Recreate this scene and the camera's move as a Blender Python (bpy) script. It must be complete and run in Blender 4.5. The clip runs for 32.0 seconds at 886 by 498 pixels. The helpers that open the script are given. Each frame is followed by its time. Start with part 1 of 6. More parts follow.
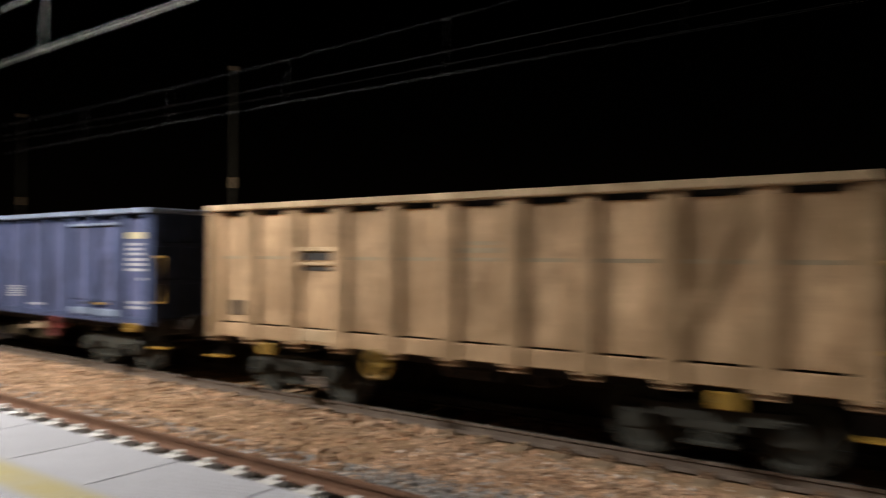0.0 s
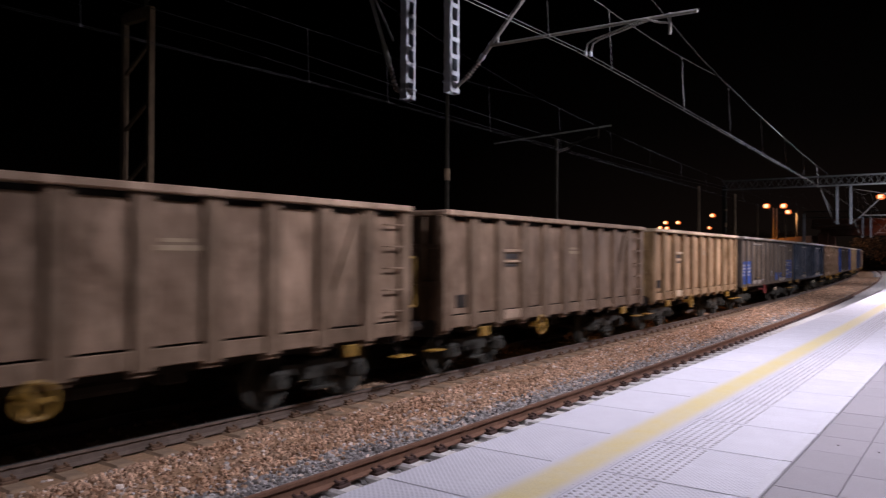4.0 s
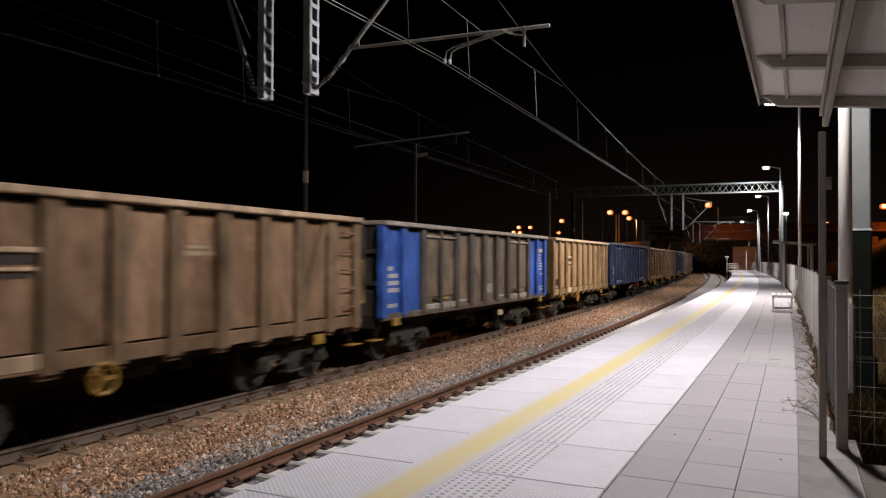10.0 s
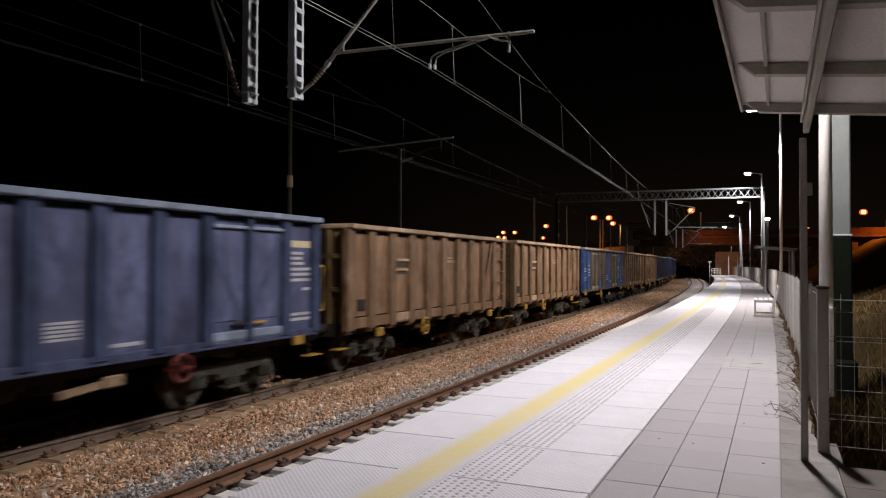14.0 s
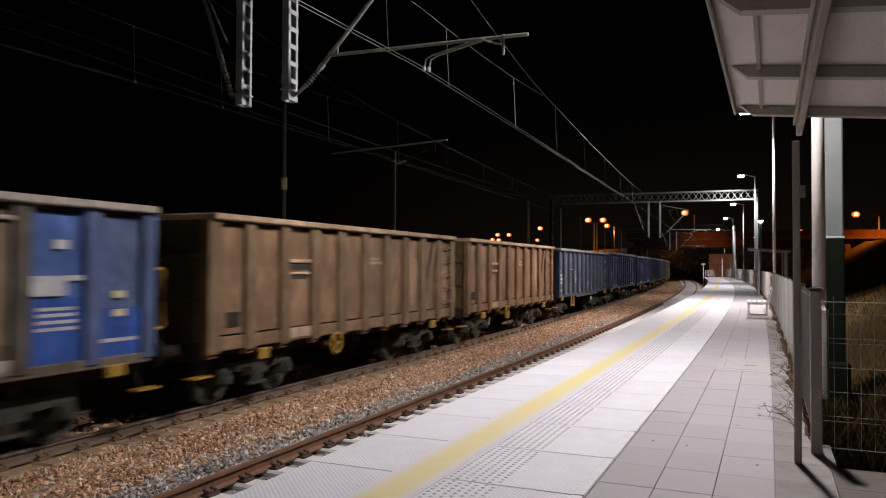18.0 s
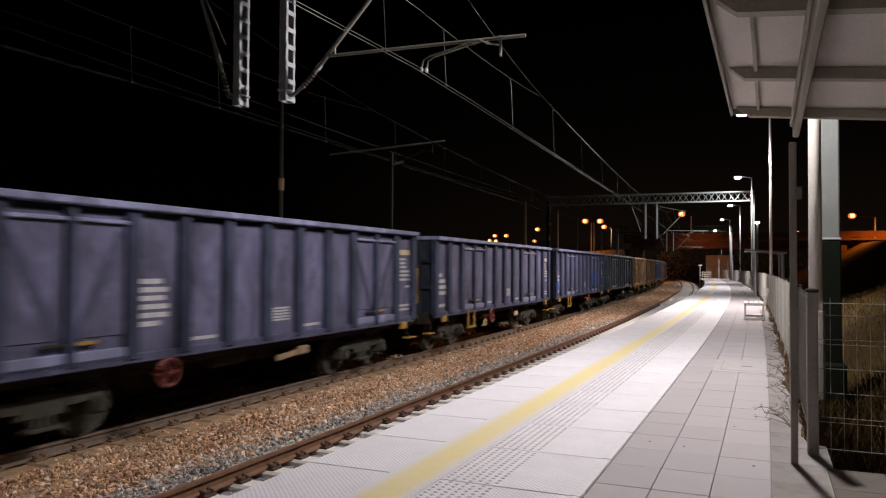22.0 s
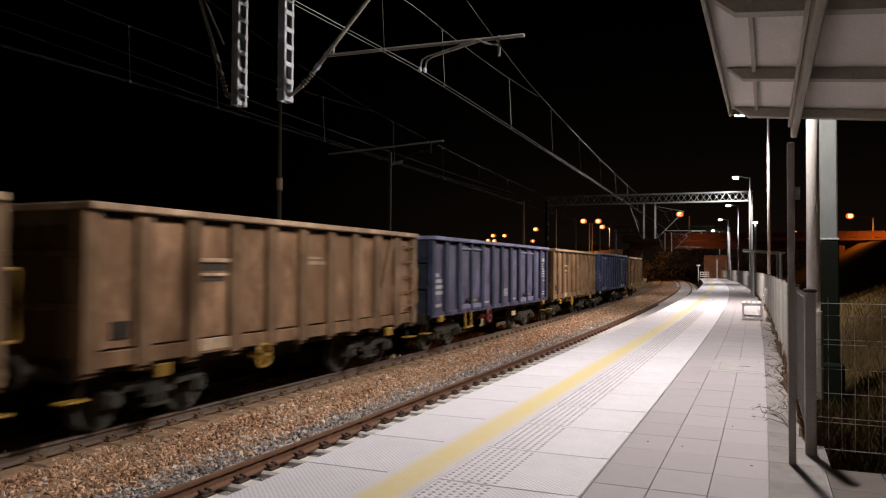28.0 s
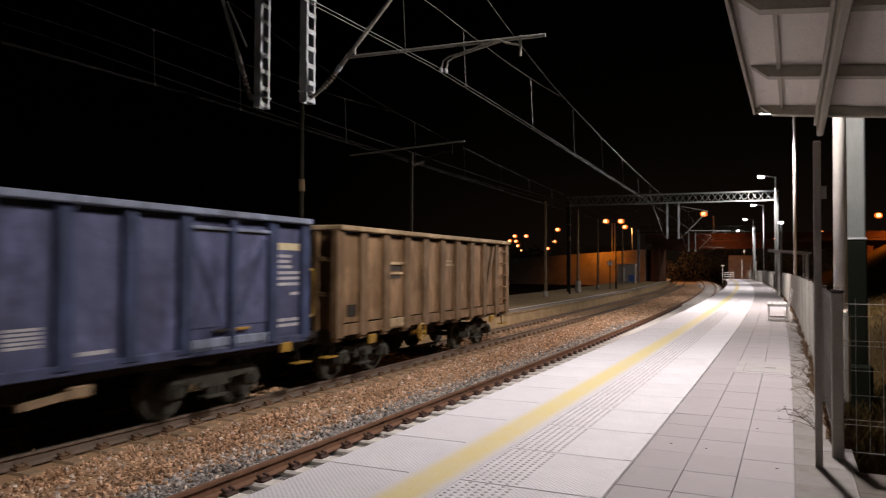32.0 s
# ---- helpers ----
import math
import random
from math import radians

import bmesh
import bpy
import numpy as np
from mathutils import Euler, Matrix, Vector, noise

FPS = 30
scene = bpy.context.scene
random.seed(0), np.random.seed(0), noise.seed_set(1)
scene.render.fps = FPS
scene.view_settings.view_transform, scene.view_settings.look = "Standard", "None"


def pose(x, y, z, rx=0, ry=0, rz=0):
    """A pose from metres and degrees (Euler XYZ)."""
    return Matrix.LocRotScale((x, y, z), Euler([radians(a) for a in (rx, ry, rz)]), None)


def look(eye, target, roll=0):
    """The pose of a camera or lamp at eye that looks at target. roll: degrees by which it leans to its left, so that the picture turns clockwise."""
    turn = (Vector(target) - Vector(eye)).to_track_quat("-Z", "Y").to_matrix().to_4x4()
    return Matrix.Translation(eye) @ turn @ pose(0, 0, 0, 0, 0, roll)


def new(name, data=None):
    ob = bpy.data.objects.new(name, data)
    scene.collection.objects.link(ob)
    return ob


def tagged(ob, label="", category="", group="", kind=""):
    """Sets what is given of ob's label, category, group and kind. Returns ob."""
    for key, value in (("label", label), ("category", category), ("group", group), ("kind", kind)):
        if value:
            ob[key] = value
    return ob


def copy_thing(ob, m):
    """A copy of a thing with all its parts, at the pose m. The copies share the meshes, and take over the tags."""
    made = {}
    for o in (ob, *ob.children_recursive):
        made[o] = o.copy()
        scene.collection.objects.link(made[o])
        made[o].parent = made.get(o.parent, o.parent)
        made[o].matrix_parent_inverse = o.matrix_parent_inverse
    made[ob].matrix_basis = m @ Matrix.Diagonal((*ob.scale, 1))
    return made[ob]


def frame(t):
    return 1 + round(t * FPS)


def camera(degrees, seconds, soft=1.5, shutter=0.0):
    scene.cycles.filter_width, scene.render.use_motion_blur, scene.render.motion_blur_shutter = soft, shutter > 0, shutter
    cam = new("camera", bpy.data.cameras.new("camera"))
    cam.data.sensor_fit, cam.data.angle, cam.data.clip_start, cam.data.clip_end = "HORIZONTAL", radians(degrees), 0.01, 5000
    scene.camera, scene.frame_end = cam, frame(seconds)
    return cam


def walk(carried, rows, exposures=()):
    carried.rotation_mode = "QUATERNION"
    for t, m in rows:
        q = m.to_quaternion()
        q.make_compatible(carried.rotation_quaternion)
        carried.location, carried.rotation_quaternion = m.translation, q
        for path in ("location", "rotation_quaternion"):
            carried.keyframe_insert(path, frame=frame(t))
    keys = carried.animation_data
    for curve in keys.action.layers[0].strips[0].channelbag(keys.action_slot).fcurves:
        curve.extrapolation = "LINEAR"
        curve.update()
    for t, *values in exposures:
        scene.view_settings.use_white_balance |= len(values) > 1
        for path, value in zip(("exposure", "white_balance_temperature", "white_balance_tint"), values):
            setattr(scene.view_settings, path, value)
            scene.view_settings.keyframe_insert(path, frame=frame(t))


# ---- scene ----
# World: x to the right, y along the tracks, z up from the platform's surface. The tracks bend to the left.
RADIUS = 1110.0
RAIL_Z = -0.95
EDGE_N, GREY_N, TILE_W, SLAB_L = -3.30, -1.15, 0.382, 1.055
NEAR_C, FAR_C = -5.29, -9.93
EYE = 1.523


def at(n, s, z=0.0):
    """A place by its offset n to the right of the camera's line, its way s along the line, and its height."""
    a = s / RADIUS
    return Vector((-RADIUS + (RADIUS + n) * math.cos(a), (RADIUS + n) * math.sin(a), z))


def turn(s):
    return math.degrees(s / RADIUS)


def along(n, s, z=0.0, rz=0.0):
    p = at(n, s, z)
    return pose(p.x, p.y, p.z, 0, 0, turn(s) + rz)


# ---- camera ----
cam = camera(61.6, 32.0, soft=1.2, shutter=0.55)
PATH = [
    (0.0, 125.4, 0.5, 0.3), (0.5, 105.0, 0.8, 0.4), (1.0, 88.0, 1.0, 0.2), (1.5, 74.2, 0.75, 0.1), (2.0, 62.5, 0.65, 0.0),
    (2.5, 53.2, 0.67, -0.1), (3.0, 46.29, 0.50, 0.1), (3.5, 40.88, 0.49, 0.1), (4.0, 36.52, 0.43, 0.27), (4.5, 33.17, 0.40, 0.33),
    (5.5, 29.9, 0.40, 0.3), (6.5, 28.5, 0.42, 0.27), (7.0, 27.98, 0.45, 0.22), (8.0, 27.02, 0.47, 0.23), (9.0, 26.26, 0.61, 0.23),
    (10.0, 25.65, 0.76, 0.24), (11.0, 25.29, 0.92, 0.35), (12.0, 24.96, 1.03, 0.36), (13.0, 24.71, 1.09, 0.30), (14.0, 24.47, 1.15, 0.25),
    (17.0, 24.11, 1.29, 0.22), (18.0, 24.03, 1.33, 0.22), (19.0, 23.99, 1.36, 0.25), (20.0, 23.93, 1.39, 0.27), (21.0, 23.87, 1.40, 0.28),
    (22.0, 23.81, 1.40, 0.28), (23.0, 23.79, 1.40, 0.28), (24.0, 23.76, 1.40, 0.29), (25.0, 23.75, 1.41, 0.29), (28.0, 23.68, 1.39, 0.32),
    (29.0, 23.68, 1.38, 0.33), (30.0, 23.74, 1.36, 0.33), (31.0, 23.68, 1.38, 0.33), (31.5, 23.72, 1.38, 0.33), (31.8, 24.5, 1.40, 0.3), (32.0, 25.35, 1.42, 0.28),
]
SWAY = 0.135
walk(cam, [(t, pose(SWAY * (math.sin(radians(y)) - 0.4037), SWAY * (0.9149 - math.cos(radians(y))), EYE, 90 + p, -r, y)) for t, y, p, r in PATH],
     exposures=[(0, 1.3, 6400, 5), (0.5, 1.35, 7000, 4), (1.0, 1.4, 8100, 4), (2.2, 0.95, 6400, 1), (2.8, 0.40, 5600, 27), (4.5, 0.12, 5800, 22), (7.0, 0.12, 6250, 13), (20.0, 0.14, 6400, 13), (23.0, 0.14, 6550, 13), (32.0, 0.14, 6700, 14)])

# ---- light ----
world = bpy.data.worlds.new("night")
scene.world = world
world.use_nodes = True
# black night sky; the town ahead gives a faint brown glow low over the horizon
w_nodes, w_links = world.node_tree.nodes, world.node_tree.links
sky_where, sky_parts, sky_ramp, sky_side, sky_mix = (w_nodes.new("ShaderNode" + k) for k in ("TexCoord", "SeparateXYZ", "ValToRGB", "MapRange", "VectorMath"))
w_links.new(sky_where.outputs["Generated"], sky_parts.inputs[0])
w_links.new(sky_parts.outputs["Z"], sky_ramp.inputs["Fac"])
for place, colour in ((0.0, (0.0050, 0.0034, 0.0021, 1)), (0.06, (0.0034, 0.0021, 0.0014, 1)), (0.17, (0.0011, 0.0008, 0.0006, 1)), (0.32, (0.0002, 0.00014, 0.0001, 1))):
    stop = sky_ramp.color_ramp.elements.new(place) if 0 < place < 0.3 else sky_ramp.color_ramp.elements[0 if place == 0 else -1]
    stop.position, stop.color = place, colour
sky_side.inputs["From Min"].default_value, sky_side.inputs["From Max"].default_value, sky_side.inputs["To Min"].default_value = 0.80, 0.98, 0.08
w_links.new(sky_parts.outputs["Y"], sky_side.inputs["Value"])
sky_mix.operation = "SCALE"
w_links.new(sky_ramp.outputs["Color"], sky_mix.inputs[0])
w_links.new(sky_side.outputs[0], sky_mix.inputs["Scale"])
w_links.new(sky_mix.outputs[0], w_nodes["Background"].inputs[0])


def spot(name, place, target, watts, colour, size, blend=0.6, radius=0.12):
    data = bpy.data.lights.new(name, "SPOT")
    data.energy, data.color, data.spot_size, data.spot_blend, data.shadow_soft_size = watts, colour, radians(size), blend, radius
    ob = new(name, data)
    ob.matrix_world = look(place, target)
    return ob


LED = (1.0, 0.94, 0.90)
LAMP_S = [-41.0, -16.0, 11.0, 32.7, 64.0, 89.6, 113.7, 134.6]
LAMP_Z = [8.3, 8.3, 8.3, 7.93, 8.86, 8.65, 8.56, 8.0]
for s, z, watts, reach, ahead, wide, blend in zip(LAMP_S, LAMP_Z, (1800, 3600, 3400, 5400, 3800, 3300, 2600, 2200), (-3.4, -3.4, -3.0, -5.2, -3.4, -4, -4, -4),
                                                  (0, 0, 1.6, 0, 0, 0, 0, 0), (152, 152, 148, 152, 146, 152, 152, 152), (0.5, 0.5, 0.6, 0.5, 0.55, 0.7, 0.7, 0.7)):
    spot("platform_light", at(-0.70 if s == 11.0 else -0.45, s, z - 0.32), at(reach, s + ahead, 0), watts, LED, wide, blend, 0.22)
# assumed road lamp out of view, added to light the bank orange
spot("road_light", (16, 30, 11.3), (5.5, 30, 0.5), 8000, (1.0, 0.42, 0.10), 76, 0.8)
spot("ramp_light", (-28.5, 119.5, 7.2), (-29.0, 123.2, 3.0), 2000, (1.0, 0.28, 0.02), 130, 1.0)
spot("bridge_light", (14.5, 118.5, 10.3), (15, 120.6, 0), 9500, (1.0, 0.30, 0.04), 160, 1.0)
# added fill without a lamp of its own, reddens the girders
spot("bridge_light", (-10.5, 117.5, 4.8), (-10.0, 124, 4.6), 1000, (1.0, 0.33, 0.10), 100, 1.0)
spot("street_light", (-29.5, 146.5, 9.0), (-20, 150, 1.0), 7000, (1.0, 0.50, 0.22), 150, 0.6)


# ---- materials ----
def material(name, colour, rough=0.7, metal=0.0, spots=None, scale=3.0, amount=0.35, bump=0.0, fine=60.0, object_colour=False, island=0.0, emit=0.0, random=0.0, stretch=(1, 1, 1), spec=0.5):
    """A surface with variation at two scales: large stains (spots, scale, amount) and fine grain (fine, bump)."""
    mat = bpy.data.materials.new(name)
    mat.use_nodes = True
    nodes, links = mat.node_tree.nodes, mat.node_tree.links
    bsdf = nodes["Principled BSDF"]
    bsdf.inputs["Roughness"].default_value, bsdf.inputs["Metallic"].default_value = rough, metal
    bsdf.inputs["Specular IOR Level"].default_value = spec
    if emit:
        bsdf.inputs["Base Color"].default_value = (*colour, 1)
        bsdf.inputs["Emission Color"].default_value = (*colour, 1)
        bsdf.inputs["Emission Strength"].default_value = emit
        return mat
    where = nodes.new("ShaderNodeTexCoord")
    mapping = nodes.new("ShaderNodeMapping")
    mapping.inputs["Scale"].default_value = stretch
    links.new(where.outputs["Object"], mapping.inputs["Vector"])
    big, small = nodes.new("ShaderNodeTexNoise"), nodes.new("ShaderNodeTexNoise")
    big.inputs["Scale"].default_value, big.inputs["Detail"].default_value, big.inputs["Roughness"].default_value = scale, 6, 0.65
    small.inputs["Scale"].default_value, small.inputs["Detail"].default_value = fine, 3
    links.new(mapping.outputs[0], big.inputs["Vector"])
    links.new(where.outputs["Object"], small.inputs["Vector"])
    if object_colour:
        info = nodes.new("ShaderNodeObjectInfo")
        base = info.outputs["Color"]
        shift = nodes.new("ShaderNodeVectorMath")
        shift.operation = "ADD"
        links.new(mapping.outputs[0], shift.inputs[0])
        links.new(info.outputs["Random"], shift.inputs[1])
        grow = nodes.new("ShaderNodeVectorMath")
        grow.operation = "SCALE"
        grow.inputs["Scale"].default_value = 1.0
        links.new(shift.outputs[0], grow.inputs[0])
        links.new(grow.outputs[0], big.inputs["Vector"])
    else:
        rgb = nodes.new("ShaderNodeRGB")
        rgb.outputs[0].default_value = (*colour, 1)
        base = rgb.outputs[0]
    ramp = nodes.new("ShaderNodeMapRange")
    ramp.inputs["From Min"].default_value, ramp.inputs["From Max"].default_value = 0.38, 0.68
    ramp.inputs["To Min"].default_value, ramp.inputs["To Max"].default_value = 0.0, amount
    links.new(big.outputs["Fac"], ramp.inputs["Value"])
    mix = nodes.new("ShaderNodeMix")
    mix.data_type = "RGBA"
    links.new(ramp.outputs[0], mix.inputs["Factor"])
    links.new(base, mix.inputs["A"])
    mix.inputs["B"].default_value = (*(spots or [c * 0.5 for c in colour]), 1)
    result = mix.outputs["Result"]
    if object_colour:
        grime = nodes.new("ShaderNodeMix")
        grime.data_type, grime.blend_type = "RGBA", "MULTIPLY"
        grime.inputs["Factor"].default_value = 1.0
        links.new(base, grime.inputs["A"])
        grime.inputs["B"].default_value = (*spots, 1)
        links.new(grime.outputs["Result"], mix.inputs["B"])
        # pale dust in upright streaks and scuffed patches
        dust, thin, pale = nodes.new("ShaderNodeTexNoise"), nodes.new("ShaderNodeMapRange"), nodes.new("ShaderNodeMix")
        tall = nodes.new("ShaderNodeMapping")
        tall.inputs["Scale"].default_value = (1, 1.3, 0.75)
        links.new(shift.outputs[0], tall.inputs["Vector"])
        links.new(tall.outputs[0], dust.inputs["Vector"])
        dust.inputs["Scale"].default_value, dust.inputs["Detail"].default_value, dust.inputs["Roughness"].default_value, dust.inputs["Distortion"].default_value = 1.5, 7, 0.68, 0.6
        thin.inputs["From Min"].default_value, thin.inputs["From Max"].default_value, thin.inputs["To Max"].default_value = 0.48, 0.68, 1.0
        links.new(dust.outputs["Fac"], thin.inputs["Value"])
        lift = nodes.new("ShaderNodeMix")
        lift.data_type, lift.blend_type = "RGBA", "MULTIPLY"
        lift.inputs["Factor"].default_value = 1.0
        links.new(base, lift.inputs["A"])
        lift.inputs["B"].default_value = (1.55, 1.55, 1.6, 1)
        pale.data_type = "RGBA"
        links.new(thin.outputs[0], pale.inputs["Factor"])
        links.new(result, pale.inputs["A"])
        links.new(lift.outputs["Result"], pale.inputs["B"])
        result = pale.outputs["Result"]
    grain = nodes.new("ShaderNodeMapRange")
    grain.inputs["To Min"].default_value, grain.inputs["To Max"].default_value = 0.8, 1.2
    links.new(small.outputs["Fac"], grain.inputs["Value"])
    value = grain.outputs[0]
    if island or random:
        source = nodes.new("ShaderNodeNewGeometry").outputs["Random Per Island"] if island else nodes.new("ShaderNodeObjectInfo").outputs["Random"]
        spread = nodes.new("ShaderNodeMapRange")
        spread.inputs["To Min"].default_value, spread.inputs["To Max"].default_value = 1 - (island or random), 1 + (island or random)
        links.new(source, spread.inputs["Value"])
        times = nodes.new("ShaderNodeMath")
        times.operation = "MULTIPLY"
        links.new(value, times.inputs[0])
        links.new(spread.outputs[0], times.inputs[1])
        value = times.outputs[0]
    final = nodes.new("ShaderNodeVectorMath")
    final.operation = "SCALE"
    links.new(result, final.inputs[0])
    links.new(value, final.inputs["Scale"])
    links.new(final.outputs[0], bsdf.inputs["Base Color"])
    if object_colour:
        bulge, swell = nodes.new("ShaderNodeTexNoise"), nodes.new("ShaderNodeBump")
        bulge.inputs["Scale"].default_value, bulge.inputs["Detail"].default_value = 1.9, 2
        links.new(shift.outputs[0], bulge.inputs["Vector"])
        swell.inputs["Strength"].default_value, swell.inputs["Distance"].default_value = 0.8, 0.16
        links.new(bulge.outputs["Fac"], swell.inputs["Height"])
    if bump:
        relief = nodes.new("ShaderNodeBump")
        relief.inputs["Strength"].default_value, relief.inputs["Distance"].default_value = bump, 0.01
        links.new(small.outputs["Fac"], relief.inputs["Height"])
        if object_colour:
            links.new(swell.outputs[0], relief.inputs["Normal"])
        links.new(relief.outputs[0], bsdf.inputs["Normal"])
    return mat


SLAB = material("white_concrete", (0.73, 0.715, 0.765), 0.75, spots=(0.56, 0.54, 0.58), scale=1.3, amount=0.5, bump=0.35, fine=120, random=0.03)
TILE = material("grey_concrete_paver", (0.41, 0.382, 0.402), 0.8, spots=(0.36, 0.335, 0.345), scale=2.0, amount=0.6, bump=0.3, fine=90, random=0.035)
STAINED_TILE = material("stained_paver", (0.29, 0.27, 0.265), 0.85, spots=(0.15, 0.13, 0.115), scale=1.7, amount=0.95, bump=0.3, fine=90, random=0.05)
# trodden dirt, with the shelter roof's shade put into the colour too
DIRTY_SHADED_TILE = material("trodden_paver", (0.155, 0.135, 0.12), 0.85, spots=(0.10, 0.083, 0.07), scale=1.6, amount=0.8, bump=0.3, fine=90, island=0.06, spec=0.3)
SOIL = material("dry_soil", (0.10, 0.066, 0.04), 0.95, spots=(0.055, 0.036, 0.022), scale=4, amount=0.8, bump=0.8, fine=60, spec=0.1)
COVER = material("cover_concrete", (0.44, 0.425, 0.425), 0.8, spots=(0.34, 0.325, 0.33), scale=3.0, amount=0.6, bump=0.3, fine=90)
OPP_DUST = material("dusty_old_platform", (0.36, 0.27, 0.16), 0.95, spots=(0.22, 0.16, 0.095), scale=1.2, amount=0.8, bump=0.5, spec=0.1)
DUSTY_SLEEPER = material("dusty_sleeper", (0.34, 0.235, 0.145), 0.9, spots=(0.22, 0.155, 0.11), scale=5, amount=0.8, bump=0.4, spec=0.15)
JOINT = material("joint_sand", (0.34, 0.315, 0.305), 0.95, scale=4, bump=0.4)
YELLOW_LINE = material("yellow_line_paint", (0.75, 0.62, 0.24), 0.6, spots=(0.73, 0.64, 0.40), scale=3.5, amount=0.8, bump=0.2, fine=120)
CONCRETE = material("weathered_concrete", (0.34, 0.32, 0.30), 0.9, scale=1.5, amount=0.6, bump=0.5, spec=0.2)
SLEEPER = material("sleeper_concrete", (0.74, 0.72, 0.70), 0.85, spots=(0.48, 0.42, 0.36), scale=5, amount=0.6, bump=0.4)
RAIL = material("rusty_rail", (0.22, 0.115, 0.07), 0.75, metal=0.1, spots=(0.13, 0.07, 0.045), scale=5, amount=0.8, bump=0.4, fine=90, spec=0.3)
RAIL_TOP = material("polished_rail_head", (0.36, 0.33, 0.30), 0.35, metal=0.9, scale=4)
OLD_RAIL = material("dusty_rail", (0.17, 0.125, 0.095), 0.8, metal=0.1, spots=(0.10, 0.07, 0.05), scale=5, amount=0.8, bump=0.4, fine=90)
CLIP = material("rusty_clip", (0.075, 0.04, 0.03), 0.8, metal=0.2, scale=20, bump=0.3)
BROWN_STONE = material("brown_ballast", (0.56, 0.375, 0.25), 0.9, spots=(0.36, 0.20, 0.11), scale=1.6, amount=0.8, bump=0.4, fine=150, island=0.55, spec=0.15)
GREY_STONE = material("grey_ballast", (0.37, 0.345, 0.33), 0.9, spots=(0.22, 0.19, 0.175), scale=2.5, amount=0.7, bump=0.4, fine=150, island=0.6, spec=0.15)
GREY_BED = material("grey_ballast_bed", (0.30, 0.285, 0.275), 0.95, spots=(0.17, 0.15, 0.14), scale=14, amount=0.9, bump=1.0, fine=45, spec=0.1)
PALE_STONE = material("pale_ballast", (0.74, 0.63, 0.55), 0.9, spots=(0.52, 0.41, 0.33), scale=3, amount=0.7, bump=0.3, fine=150, island=0.4, spec=0.15)
BED = material("ballast_bed", (0.40, 0.25, 0.145), 0.95, spots=(0.26, 0.17, 0.10), scale=14, amount=0.9, bump=1.0, fine=45, spec=0.1)
EARTH = material("dark_earth", (0.022, 0.014, 0.006), 0.95, spots=(0.012, 0.008, 0.003), scale=0.6, amount=0.9, bump=0.9, fine=18, spec=0.05)
BANK = material("grassy_earth", (0.085, 0.056, 0.020), 0.95, spots=(0.045, 0.030, 0.011), scale=0.9, amount=0.9, bump=0.9, fine=14, spec=0.05)
GRASS = material("dry_grass", (0.085, 0.055, 0.020), 0.85, spots=(0.050, 0.034, 0.012), scale=1.2, amount=0.8, island=0.45, spec=0.08)
FOOT_GRASS = material("matted_grass", (0.12, 0.066, 0.036), 0.85, spots=(0.07, 0.04, 0.022), scale=2.5, amount=0.8, island=0.5, spec=0.08)
WEED = material("dry_weed", (0.075, 0.05, 0.03), 0.85, scale=20, spec=0.1)
GALVANISED = material("galvanised_steel", (0.37, 0.39, 0.41), 0.5, metal=0.3, spots=(0.26, 0.28, 0.29), scale=4, amount=0.7, bump=0.08)
MAST_STEEL = material("weathered_mast_zinc", (0.17, 0.185, 0.18), 0.6, metal=0.25, spots=(0.25, 0.26, 0.25), scale=1.6, amount=0.8, bump=0.1, stretch=(1, 1, 0.4))
TUBE = material("weathered_tube", (0.23, 0.225, 0.20), 0.55, metal=0.3, spots=(0.15, 0.14, 0.12), scale=5, amount=0.7, bump=0.1)
FENCE_STEEL = material("fence_coating", (0.44, 0.425, 0.40), 0.5, scale=6, amount=0.4)
GREY_PAINT = material("grey_painted_steel", (0.38, 0.35, 0.315), 0.55, spots=(0.27, 0.245, 0.22), scale=3, amount=0.5, bump=0.08)
LAMP_POLE = material("lamp_pole_coating", (0.42, 0.41, 0.39), 0.45, metal=0.15, spots=(0.36, 0.35, 0.33), scale=2.5, amount=0.5, bump=0.05)
WHITE_POLE = material("pale_pole_paint", (0.86, 0.82, 0.76), 0.5, spots=(0.66, 0.62, 0.58), scale=2.0, amount=0.5, bump=0.06)
DARK_STEEL = material("dark_steel", (0.045, 0.042, 0.040), 0.7, spots=(0.07, 0.05, 0.035), scale=4, amount=0.8, bump=0.2, spec=0.2)
COAT_AND_UNLIT = material("dark_coating", (0.007, 0.009, 0.006), 0.85, scale=4, bump=0.2, spec=0.05)
ROOF = material("roof_sheet", (0.80, 0.73, 0.68), 0.65, spots=(0.70, 0.64, 0.59), scale=2, amount=0.5, bump=0.05, spec=0.3)
BEAM = material("roof_beam_paint", (0.44, 0.405, 0.34), 0.6, spots=(0.34, 0.31, 0.26), scale=4, amount=0.5, bump=0.06, spec=0.3)
DULL_WIRE = material("sooty_wire", (0.012, 0.011, 0.01), 0.7, scale=10)
WIRE = material("copper_wire", (0.085, 0.085, 0.075), 0.5, metal=0.4, scale=10)
INSULATOR = material("brown_insulator", (0.12, 0.10, 0.085), 0.25, scale=20)
OLD_POLE = material("old_pole", (0.022, 0.018, 0.011), 0.85, scale=3, bump=0.3, spec=0.2)
RUSTY_LIT_MAST = material("rusty_mast", (0.19, 0.13, 0.075), 0.85, spots=(0.10, 0.07, 0.045), scale=3, amount=0.8, bump=0.3, spec=0.2)
